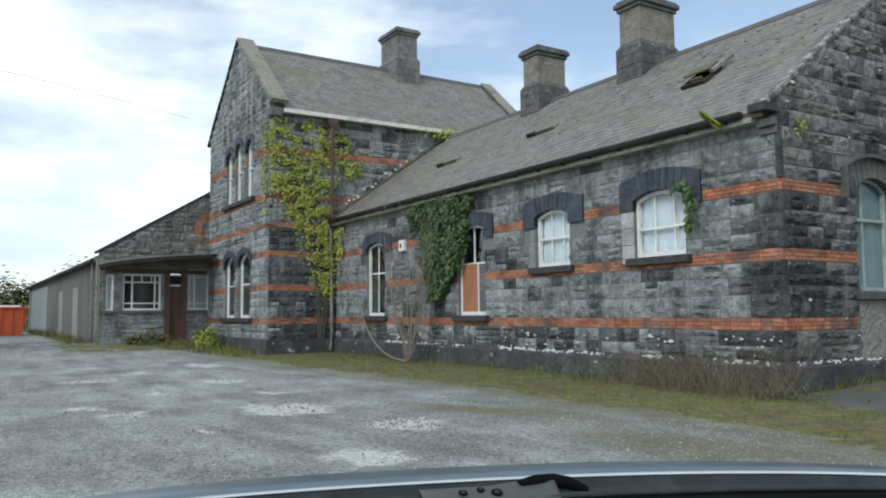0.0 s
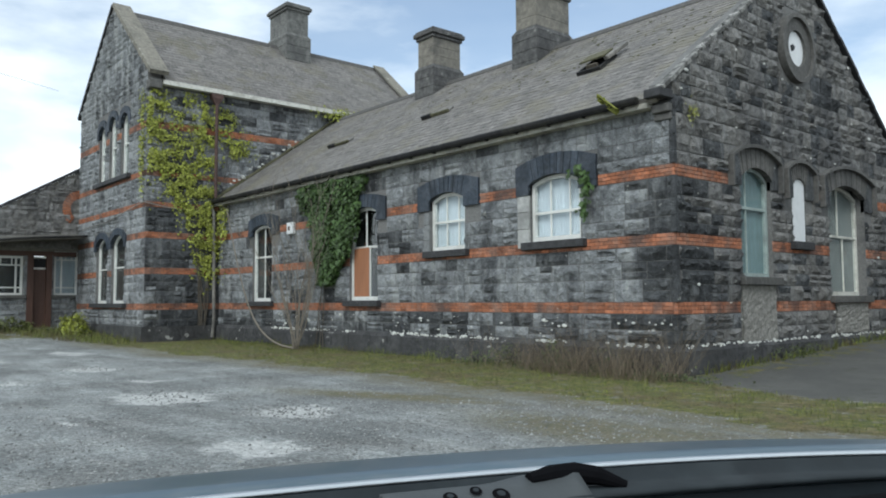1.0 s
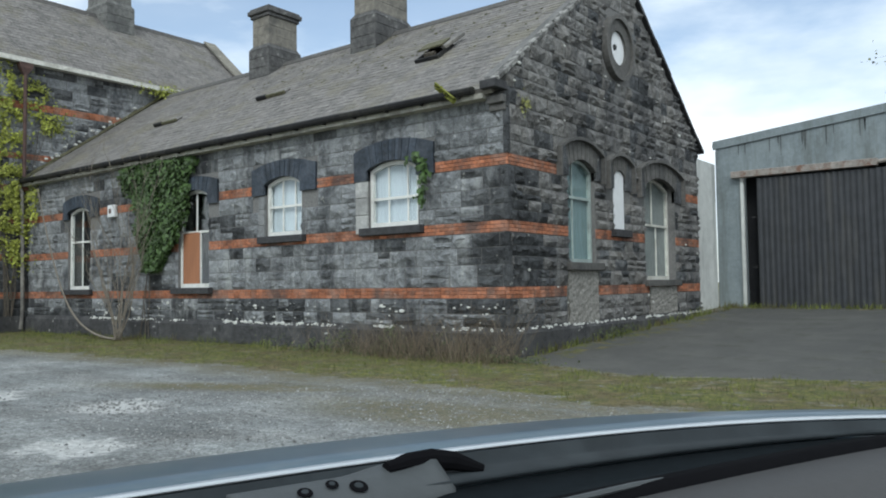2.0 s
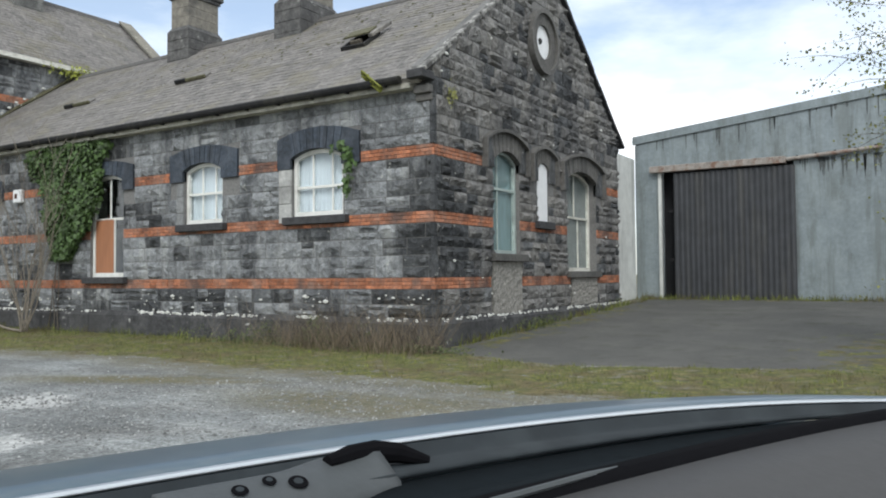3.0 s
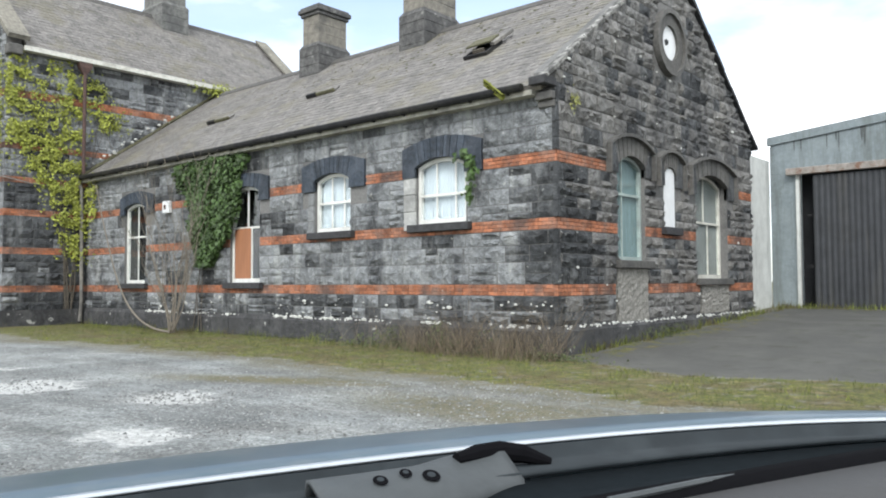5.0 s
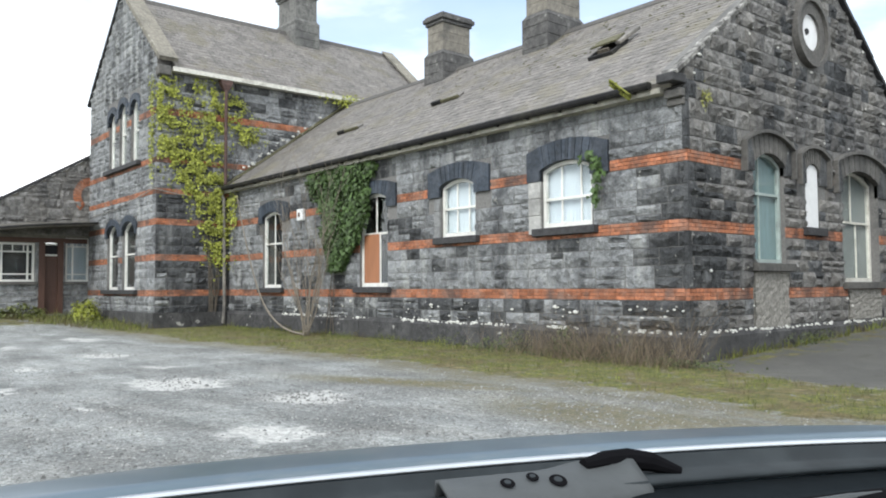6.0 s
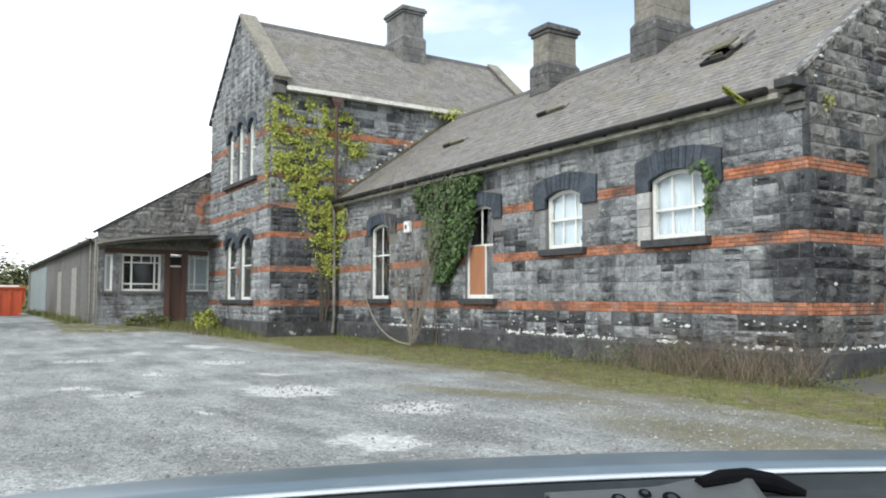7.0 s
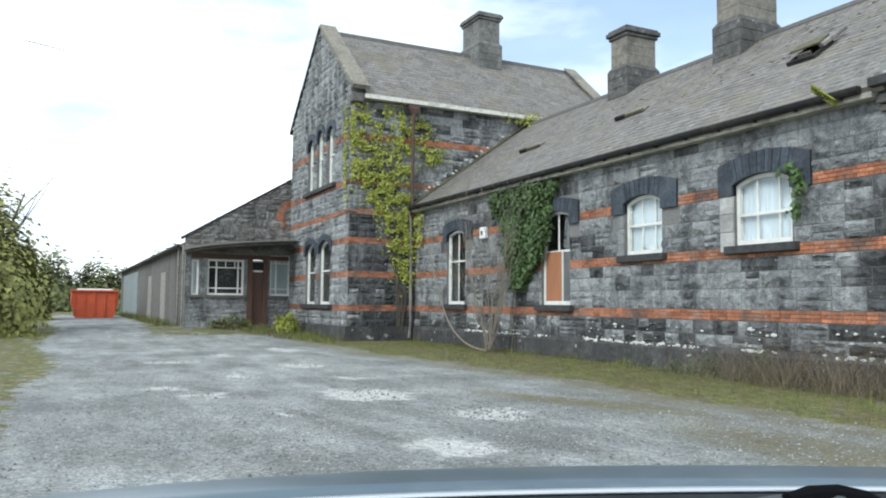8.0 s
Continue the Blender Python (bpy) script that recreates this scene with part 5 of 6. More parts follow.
for x0_, x1_ in ((-0.26, 0.57), (4.62, 6.0), (6.0, 7.55)):
    sheet(shed, "cladding", x0_, x1_, 0.35, 4.80, SY, "metal_sheet", 0.5, 0.006)
for x0_, x1_ in ((-0.26, 1.7), (1.7, 3.6), (3.6, 5.6), (5.6, 7.55)):
    sheet(shed, "cladding", x0_, x1_, 4.803, lambda x: top_z(x) - 0.24, SY - 0.004, "metal_sheet", 0.42, 0.008)
bm = bmesh.new()
prism_bm(bm, [(-0.34, top_z(-0.3) - 0.26), (7.6, top_z(7.6) - 0.26), (7.6, top_z(7.6)), (-0.34, top_z(-0.3))], wall_frame(0, SY, 1, 0), -0.07, 0.05)
part("verge_flashing", bm, "metal_sheet", shed)
sheet(shed, "sliding_door", 1.02, 4.66, 0.56, 4.66, SY - 0.10, "dark_sheet", 0.16, 0.03, "dark grey ribbed sliding door, slightly open")
# black sheet stands in for the unlit shed behind the door gap
box("lining", 0.5, 4.7, SY + 0.6, SY + 0.64, 0.3, 4.9, "shade_black", shed)
box("door_jamb", 0.50, 0.60, SY - 0.06, SY + 0.06, 0.45, 4.75, "pale_sheet", shed)
box("rail_cover", 0.26, 4.42, SY - 0.24, SY - 0.02, 4.72, 4.93, "rust_rail", shed, "rusty rail cover", bevel=0.01)
bm = bmesh.new()
tube_bm(bm, [(4.40, SY - 0.14, 4.83), (6.98, SY - 0.14, 4.99)], 0.06, 8)
part("rail", bm, "rust_rail", shed)
for i in range(5):
    box("rail_bracket", 4.7 + i * 0.52, 4.76 + i * 0.52, SY - 0.16, SY, 4.80 + 0.032 * i, 4.93 + 0.032 * i, "gutter", shed)
for z_ in (0.62, 2.2):
    box("door_bolt", 0.85, 0.98, SY - 0.1, SY - 0.04, z_ + 1.2, z_ + 1.28, "gutter", shed)
bm = bmesh.new()
rng = random.Random(23)
for i in range(46):
    if i < 26:
        x_, zt_, ln_, yy_ = rng.uniform(4.75, 6.95), 4.84, rng.uniform(0.12, 0.75), SY - 0.013
    else:
        x_ = rng.uniform(-0.1, 7.4)
        zt_, ln_, yy_ = top_z(x_) - 0.27, rng.uniform(0.1, 0.7), SY - 0.019
    w_ = rng.uniform(0.012, 0.05)
    pts = [(x_ - w_, zt_), (x_ + w_, zt_), (x_ + w_ * 0.7, zt_ - ln_ * 0.6), (x_ + w_ * 0.1, zt_ - ln_), (x_ - w_ * 0.6, zt_ - ln_ * 0.7)]
    bm.faces.new([bm.verts.new((u_, yy_, z_)) for u_, z_ in pts])
tagged(part("stain", bm, "drip_stain", shed), "dark drip stains", kind="stuff")
box("side_wall", -0.30, -0.24, SY + 0.06, SY + 14, 0.2, 5.7, "metal_sheet", shed)
bm = bmesh.new()
prism_bm(bm, [(-0.4, top_z(-0.3) - 0.16), (16, top_z(16) - 0.16), (16, top_z(16) - 0.08), (-0.4, top_z(-0.3) - 0.08)], wall_frame(0, SY + 0.08, 1, 0), 0, 14)
part("roof", bm, "metal_sheet", shed)
link = sheet(shed, "link_wall", 0, 2.55, 0.3, 5.24, 0, "pale_sheet", 0.6, 0.01, "pale flat sheet wall beside the stone gable")
link.matrix_basis = Matrix.Translation((-0.3, 10.42, 0)) @ Matrix.Rotation(radians(90), 4, "Z")
# made-up dark block: stands in for a dark area read as shadow
shade_block = empty("added_shade_block", "added dark sheet-metal block standing in for shadow at the shed's end", "shed")
sheet(shade_block, "cladding", 7.62, 16.0, 0.3, lambda x: 5.9, SY - 0.35, "dark_sheet", 0.3, 0.02)
box("side_wall", 7.56, 7.62, SY - 0.34, SY + 8, 0.3, 5.7, "dark_sheet", shade_block)
box("roof", 7.5, 16.0, SY - 0.40, SY + 8, 5.9, 5.98, "dark_sheet", shade_block)

# ---------------------------------------------------------------- car that carries the viewer (bonnet, scuttle, wiper, dashboard)
car = empty("car", "blue-grey car seen from behind its windscreen", "car")
HEAD = radians(160)
CAR = Matrix(((math.cos(HEAD), math.sin(HEAD), 0, 8.04), (math.sin(HEAD), -math.cos(HEAD), 0, -12.54), (0, 0, 1, 0), (0, 0, 0, 1)))
MID, HALF, TOPZ = 0.66, 1.15, 1.195


def rear_u(v):
    """The bonnet's rear edge along the car for a place v across it."""
    d = v - 0.25
    return 0.956 - (0.05 * d * d + 0.083 * d ** 3 if d > 0 else 0.12 * d * d)


def seal_u(v):
    return 0.662 - 0.10 * abs(v - MID) ** 3


def strip(name, parent, mat, f, v0, v1, n_, label="", thick=0.012):
    """A curved shell: f(v) gives a row of (u, z) along the car."""
    bm = bmesh.new()
    rows = []
    for i in range(n_ + 1):
        v = v0 + (v1 - v0) * i / n_
        rows.append([bm.verts.new(CAR @ Vector((u, v, z))) for u, z in f(v)])
    for a, b in zip(rows, rows[1:]):
        for k_ in range(len(a) - 1):
            bm.faces.new((a[k_], b[k_], b[k_ + 1], a[k_ + 1]))
    ob = part(name, bm, mat, parent, label, True)
    so = ob.modifiers.new("thickness", "SOLIDIFY")
    so.thickness = thick
    return ob


def edge_z(v):
    return TOPZ - 0.022 * (abs(v - MID) / HALF) ** 4


def bonnet_row(v):
    side = abs(v - MID) / HALF
    out = []
    for i in range(15):
        t = 1.1 * i / 14
        out.append((rear_u(v) + t, edge_z(v) + 0.004 - 0.36 * t * t * (1 + 0.15 * side ** 2)))
    out.append((rear_u(v) + 1.16, 0.50))
    out.append((rear_u(v) + 1.18, 0.30))
    return out


strip("bonnet", car, "car_paint", bonnet_row, MID - HALF, MID + HALF, 28, "blue-grey painted bonnet")
# thin bright strip added as the reflected highlight along the edge
strip("bonnet_edge", car, "edge_highlight", lambda v: [(rear_u(v) - 0.006, edge_z(v) + 0.002), (rear_u(v) + 0.001, edge_z(v) + 0.006)], MID - HALF + 0.03, MID + HALF - 0.01, 28, "bright strip painted as the highlight on the bonnet's rear edge", 0.004)
strip("cowl", car, "cowl_grey", lambda v: [(rear_u(v) - 0.004, edge_z(v) - 0.006), (rear_u(v) - 0.02, edge_z(v) - 0.026), (rear_u(v) * 0.66 + seal_u(v) * 0.34, TOPZ - 0.022)], MID - HALF, MID + HALF, 28, "dark blue-grey cowl panel under the bonnet's edge", 0.008)
strip("scuttle", car, "black_plastic", lambda v: [(rear_u(v) * 0.66 + seal_u(v) * 0.34 - 0.002, TOPZ - 0.024), (rear_u(v) * 0.5 + seal_u(v) * 0.5, TOPZ - 0.034), (rear_u(v) * 0.3 + seal_u(v) * 0.7, TOPZ - 0.022), (seal_u(v) + 0.01, TOPZ - 0.008)], MID - HALF, MID + HALF, 28, "black plastic scuttle panel", 0.008)
strip("seal", car, "rubber", lambda v: [(seal_u(v) + 0.02, TOPZ - 0.010), (seal_u(v) + 0.012, TOPZ + 0.002), (seal_u(v) - 0.012, TOPZ + 0.004), (seal_u(v) - 0.03, TOPZ - 0.016)], MID - HALF, MID + HALF, 28, "black rubber windscreen seal", 0.003)
strip("dashboard", car, "dash_grey", lambda v: [(seal_u(v) - 0.015, TOPZ - 0.005), (seal_u(v) - 0.08, TOPZ - 0.02), (seal_u(v) - 0.22, TOPZ - 0.075), (seal_u(v) - 0.28, TOPZ - 0.15), (seal_u(v) - 0.29, 0.6)], MID - HALF, MID + HALF, 28, "plain grey dashboard top", 0.008)
for s in (-1, 1):
    bm = bmesh.new()
    prism_bm(bm, [(1.98, 0.28), (1.85, 0.66), (1.35, 0.98), (0.75, 1.11), (-2.4, 1.05), (-2.5, 0.3)], CAR @ Matrix.Translation((0, MID + s * (HALF - 0.02), 0)), -0.03, 0.03)
    part("side_panel", bm, "car_paint", car)
box("tail", -2.5, -2.42, MID - HALF + 0.02, MID + HALF - 0.02, 0.3, 1.0, "car_paint", car, m=CAR)
box("floor", -2.45, 0.4, MID - HALF + 0.02, MID + HALF - 0.02, 0.26, 0.32, "black_plastic", car, m=CAR)
box("rear_deck", -2.45, -1.3, MID - HALF + 0.06, MID + HALF - 0.06, 0.9, 0.96, "dash_grey", car, m=CAR)
for u_ in (1.30, -1.50):
    for s in (-1, 1):
        bm = bmesh.new()
        bmesh.ops.create_cone(bm, cap_ends=True, segments=28, radius1=0.33, radius2=0.33, depth=0.2, matrix=CAR @ Matrix.Translation((u_, MID + s * (HALF - 0.04), 0.32)) @ Matrix.Rotation(radians(90), 4, "X"))
        bmesh.ops.bevel(bm, geom=bm.edges[:], offset=0.02, segments=1, affect="EDGES")
        part("wheel", bm, "rubber", car)
# wiper arm: cranked cover, three dark discs painted as shaded holes, and its blade
wip = new("wiper")
wip.parent = car


def cover_row(v):
    """The arm's cover: a long shallow wedge that narrows towards the blade."""
    t = (v - 0.33) / 0.37
    front = 0.885 + 0.03 * smooth(0.35, 0.6, t) - 0.06 * smooth(0.65, 1.0, t)
    back = 0.775 + 0.03 * smooth(0.0, 0.4, t) + 0.03 * smooth(0.4, 0.75, t)
    return [(front + 0.004, TOPZ - 0.014), (front, TOPZ + 0.004), (front - 0.014, TOPZ + 0.007), (back + 0.008, TOPZ - 0.020), (back, TOPZ - 0.036)]


strip("arm_cover", wip, "wiper_grey", cover_row, 0.33, 0.61, 28, "grey plastic wiper arm cover", 0.006)
# flat black discs give the darkness of round recesses in the cover
for v_, u_, r_ in ((0.410, 0.850, 0.011), (0.447, 0.858, 0.0095), (0.478, 0.850, 0.0135)):
    for nm_, mt_, r0_, h_ in (("cap", "rubber", r_ * 0.85, 0.0030), ("cap_centre", "cowl_grey", r_ * 0.42, 0.0038)):
        row = cover_row(v_)
        (ua, za), (ub, zb) = row[2], row[3]
        z_ = za + (zb - za) * (ua - u_) / (ua - ub) + h_
        bm = bmesh.new()
        bmesh.ops.create_cone(bm, cap_ends=True, segments=18, radius1=r0_, radius2=r0_ * 0.92, depth=0.001, matrix=CAR @ Matrix.Translation((u_, v_, z_)) @ Matrix.Rotation(-math.atan2(za - zb, ua - ub), 4, "Y"))
        part(nm_, bm, mt_, wip)
bm = bmesh.new()
tube_bm(bm, [CAR @ Vector(p) for p in ((0.888, 0.535, TOPZ + 0.004), (0.902, 0.575, TOPZ + 0.003), (0.906, 0.615, TOPZ + 0.002), (0.897, 0.645, TOPZ - 0.002), (0.880, 0.68, TOPZ - 0.014))], [0.008, 0.014, 0.015, 0.013, 0.006], 10)
part("arm", bm, "rubber", wip)
bm = bmesh.new()
tube_bm(bm, [CAR @ Vector(p) for p in ((0.645, 0.58, TOPZ + 0.004), (0.652, 0.73, TOPZ + 0.004), (0.668, 0.85, TOPZ - 0.004))], [0.004, 0.004, 0.003], 6)
part("blade", bm, "wiper_grey", wip)

# ---------------------------------------------------------------- plants
LEAF = [(0, 0, 0), (0.5, 0.25, 0.12), (0, 1, 0), (-0.5, 0.25, 0.12)]


def leaves(name, mat, places, size, parent=None, label="", category="", flat=None, seed=1, kind=""):
    """Many small folded leaves, one mesh. places: (point, outward) pairs."""
    rng = random.Random(seed)
    V, F = [], []
    for p, out in places:
        s = size * rng.uniform(0.6, 1.4)
        d = Vector(out) + Vector((rng.uniform(-1, 1), rng.uniform(-1, 1), rng.uniform(-1, 1))) * 0.75
        down = Vector((rng.uniform(-0.7, 0.7), rng.uniform(-0.7, 0.7), -0.8))
        n_ = d.normalized()
        y_ = (down - n_ * down.dot(n_)).normalized()
        x_ = y_.cross(n_)
        k = len(V)
        for a, b, c in LEAF:
            V.append(Vector(p) + (x_ * a + y_ * b + n_ * c) * s)
        F += [(k, k + 1, k + 2), (k, k + 2, k + 3)]
    ob = new(name, mesh_from(name, V, F, mat))
    ob.parent = parent
    return tagged(ob, label, category, kind=kind)


def blades(name, mat, places, height, width, label, category, lean=0.5, seed=1):
    rng = random.Random(seed)
    V, F = [], []
    for x, y, z, k_ in places:
        h = height * k_ * rng.uniform(0.5, 1.3)
        a = rng.uniform(0, 2 * math.pi)
        w_ = width * rng.uniform(0.7, 1.3)
        lx, ly = rng.uniform(-lean, lean) * h, rng.uniform(-lean, lean) * h
        c, s_ = math.cos(a) * w_, math.sin(a) * w_
        k = len(V)
        V += [(x - c, y - s_, z - 0.02), (x + c, y + s_, z - 0.02), (x + lx * 0.45 + c * 0.6, y + ly * 0.45 + s_ * 0.6, z + h * 0.6), (x + lx * 0.45 - c * 0.6, y + ly * 0.45 - s_ * 0.6, z + h * 0.6), (x + lx, y + ly, z + h)]
        F += [(k, k + 1, k + 2, k + 3), (k + 3, k + 2, k + 4)]
    return tagged(new(name, mesh_from(name, V, F, mat)), label, category, kind="stuff")


def branch(bm, rng, p, d, length, r, depth, tips, spread=0.6, up=0.12, steps=5):
    pts, rad = [Vector(p)], [r]
    d = Vector(d).normalized()
    for i in range(steps):
        d = (d + Vector((rng.uniform(-1, 1), rng.uniform(-1, 1), rng.uniform(-1, 1))) * 0.16 + Vector((0, 0, up * 0.3))).normalized()
        pts.append(pts[-1] + d * length / steps)
        rad.append(r * (1 - 0.75 * (i + 1) / steps))
    tube_bm(bm, pts, rad, 5 if depth else 4)
    tips.append((pts[-1], d))
    if depth:
        for i in range(rng.randint(3, 5)):
            k = rng.randint(1, steps)
            q = (d + Vector((rng.uniform(-1, 1), rng.uniform(-1, 1), rng.uniform(-0.5, 1))) * spread * 1.6).normalized()
            branch(bm, rng, pts[k], q, length * rng.uniform(0.4, 0.65), max(rad[k] * 0.6, 0.006), depth - 1, tips, spread, up, max(3, steps - 1))
    else:
        tips.append((pts[len(pts) // 2], d))


# yellow-green creeper on the cross wing
creeper = empty("creeper", "yellow-green climbing creeper on the stone cross wing", "climbing plant")
rng = random.Random(31)
BLOBS = [(-2.6, 8.6, 0.22, 0.5, 1.0), (-2.35, 8.0, 0.3, 0.4, 0.7), (-1.3, 8.6, 0.35, 0.35, 0.4), (-0.75, 8.2, 0.22, 0.7, 0.9), (-2.5, 7.0, 0.28, 0.5, 0.9), (-1.85, 6.5, 0.4, 0.6, 1.0), (-1.1, 6.6, 0.4, 0.5, 0.6), (-0.5, 6.2, 0.14, 1.2, 1.0), (-1.5, 5.7, 0.35, 0.4, 0.9), (-0.95, 5.2, 0.35, 0.4, 1.0), (-0.9, 4.6, 0.3, 0.4, 1.1), (-0.6, 3.8, 0.3, 0.6, 1.0), (-0.4, 3.0, 0.22, 0.5, 0.6), (0.5, 7.75, 0.3, 0.16, 0.35), (0.7, 7.2, 0.3, 0.12, 0.35), (0.2, 8.5, 0.25, 0.2, 0.25), (0.1, 4.4, 0.3, 0.4, 0.5)]
places = []
while len(places) < 8200:
    by, bz, sy, sz, wt = rng.choice(BLOBS)
    if rng.random() > wt:
        continue
    y_, z_ = rng.gauss(by, sy), rng.gauss(bz, sz)
    if not (-2.85 < y_ < 1.6 and 1.7 < z_ < 9.35):
        continue
    if noise.noise((y_ * 2.6, z_ * 2.6, 4.0)) < -0.06 and rng.random() < 0.93:
        continue
    if y_ > -0.05 and z_ < 5.3 + y_ * 0.8:
        x_ = -19.5 + rng.uniform(0, 0.4)
        if y_ > -0.05 and z_ > 1.8:
            places.append(((TX1 + 0.25 + rng.random() * 0.8, -0.12 - rng.random() * 0.15, z_), (0.2, -1, 0)))
        continue
    places.append(((TX1 + 0.07 + rng.random() ** 2 * 0.17, y_, z_), (1, -0.35, 0.25)))
for i in range(420):
    z_ = rng.gauss(7.4, 1.3)
    if 5.2 < z_ < 9.2:
        places.append(((TX1 - rng.random() ** 1.8 * 0.45, TY0 - 0.08 - rng.random() * 0.1, z_), (0.2, -1, 0.2)))
for i in range(420):
    places.append(((TX1 + 0.2 + rng.random() * 0.35, rng.gauss(5.2, 0.55), rng.gauss(9.28, 0.14)), (1, -0.3, 0.4)))
leaves("foliage", "leaf_yellow", places, 0.078, creeper, seed=3)
bm = bmesh.new()
for i in range(9):
    y_, z_ = -0.7 + rng.uniform(-0.2, 0.2), 0.3
    pts = []
    tgt = rng.choice(BLOBS)
    for k in range(9):
        t = k / 8
        pts.append((TX1 + 0.08, y_ + (tgt[0] - y_) * t ** 1.5 + rng.uniform(-0.06, 0.06), z_ + (tgt[1] + 0.6 - z_) * t))
    tube_bm(bm, pts, [0.022 * (1 - 0.8 * k / 8) for k in range(9)], 5)
part("stem", bm, "bark", creeper)

# dark ivy on the low wing
ivy = empty("ivy", "dense dark green ivy hanging on the low wing's wall", "climbing plant")


def ivy_span(z):
    """The ivy's sides at a height."""
    left = -13.5 + 0.2 * math.sin(z * 2.1) + (0.75 * smooth(4.6, 3.3, z) if z > 3.3 else 0.75 + (3.3 - z) * 0.6)
    right = -9.95 - 0.2 * smooth(4.9, 4.2, z) if z > 3.5 else -10.15 - (3.5 - z) * 0.95
    return left, right


places = []
while len(places) < 7600:
    z_ = rng.uniform(1.95, 5.08)
    a, b = ivy_span(z_)
    if b - a < 0.1:
        continue
    x_ = rng.uniform(a - 0.12, b + 0.12)
    n_ = noise.noise((x_ * 1.8, z_ * 1.8, 9.0))
    if min(x_ - a, b - x_) + 0.25 * n_ < 0:
        continue
    places.append(((x_, -0.06 - (0.14 + 0.14 * (n_ + 0.5)) * rng.random(), z_), (0.1, -1, 0.25)))
for i in range(110):
    t_ = rng.random()
    places.append(((-2.42 + 0.42 * min(1.0, 2.4 * t_) + rng.gauss(0, 0.06), -0.10 - rng.random() * 0.08, 4.10 - 0.95 * max(0.0, t_ - 0.3) / 0.7 + rng.gauss(0, 0.06)), (0.1, -1, 0.2)))
leaves("foliage", "leaf_ivy", places, 0.105, ivy, seed=5)
bm = bmesh.new()
for i in range(3):
    x0_ = rng.uniform(-12.3, -11.8)
    pts = [(x0_ + rng.uniform(-0.05, 0.05) - 0.5 * (1 - k / 8) * (i % 2), -0.08 - 0.1 * (1 - k / 8), 0.05 + 3.2 * k / 8) for k in range(9)]
    tube_bm(bm, pts, [0.016 * (1 - 0.6 * k / 8) for k in range(9)], 5)
part("stem", bm, "bark", ivy)

# leafless shrub against the wall
shrub = empty("bare_shrub", "leafless grey-brown shrub with one long bent stem", "shrub")
bm = bmesh.new()
tips = []
rng = random.Random(12)
for i in range(11):
    fan = -0.75 + 1.35 * (i + rng.uniform(-0.3, 0.3)) / 10
    branch(bm, rng, (-12.5 + 0.1 * fan, -0.85 + rng.uniform(-0.1, 0.1), 0.0), (fan, rng.uniform(-0.15, 0.2), 1.1), rng.uniform(2.4, 4.3), rng.uniform(0.016, 0.026), 2, tips, 0.34, 0.3, 7)
part("branchwork", bm, "twig", shrub)
bm = bmesh.new()
pts = [(-12.5 - 5.35 * t + 0.06 * math.sin(9 * t), -0.85 + 0.2 * t, 0.03 + 4.72 * t ** 2.8) for t in [k / 20 for k in range(21)]]
tube_bm(bm, pts, [0.034 - 0.016 * k / 20 for k in range(21)], 7)
part("long_stem", bm, "twig", shrub, "long pale bent stem")

# grass, weeds and dead stalks along the walls
rng = random.Random(8)
pl = []
while len(pl) < 14000:
    x_, y_ = rng.uniform(-19.5, 9.5), -rng.random() ** 1.3 * 5.0 - 0.14
    g_, t_, _, _ = cover_at(x_, y_)
    if g_ * (1 - t_) + 0.45 * noise.noise((x_ * 1.3, y_ * 1.3, 1.0)) + 0.45 * noise.noise((x_ * 3.1, y_ * 3.1, 2.0)) < 0.62:
        continue
    near = 1.0 + 1.3 * smooth(-1.3, -0.2, y_) * (x_ < 0.6)
    pl.append((x_, y_, ground_z(x_, y_), near * max(0.25, 0.85 + 1.3 * noise.noise((x_ * 1.5, y_ * 1.5, 7.0)))))
blades("grass", "grass_blade", pl, 0.06, 0.005, "short yellow-green grass along the wall", "grass", seed=2)
pl = []
while len(pl) < 2600:
    x_, y_ = rng.uniform(-29.5, -19.0), rng.uniform(-9.2, -2.9)
    if y_ < -3.2 - (x_ + 19) * -0.28 - 0.9:
        continue
    pl.append((x_, y_, ground_z(x_, y_), rng.uniform(0.5, 1.8)))
for i in range(1500):
    x_ = rng.uniform(-60, -29)
    pl.append((x_, -7.7 - rng.random() * 1.0, ground_z(x_, -8), rng.uniform(0.8, 2.4)))
for i in range(700):
    y_ = rng.uniform(0.5, 12.9)
    pl.append((0.16 + rng.random() * 0.4 * noise.noise((y_, 0, 2)) + 0.1, y_, ground_z(0.3, y_), rng.uniform(0.4, 1.4)))
for i in range(900):
    x_ = rng.uniform(-0.2, 7.4)
    pl.append((x_, 12.9 - rng.random() ** 2 * 0.6, ground_z(x_, 12.9), rng.uniform(0.4, 1.2)))
blades("rough_grass", "grass_blade", pl, 0.17, 0.010, "rough grass at the feet of the buildings", "grass", seed=4)
pl = []
while len(pl) < 2300:
    x_ = rng.gauss(-1.3, 1.5)
    if -5.5 < x_ < 0.45:
        k = 0.15 + 1.15 * max(0.0, 0.40 + noise.noise((x_ * 1.9, 0, 0))) + 0.5 * rng.random() ** 3
        pl.append((x_, -0.2 - rng.random() ** 1.4 * 1.0, 0.0, k))
blades("dead_weeds", "dead_stem", pl, 0.92, 0.0028, "brown dead weed stalks along the plinth", "weeds", 1.1, 6)
pl = []
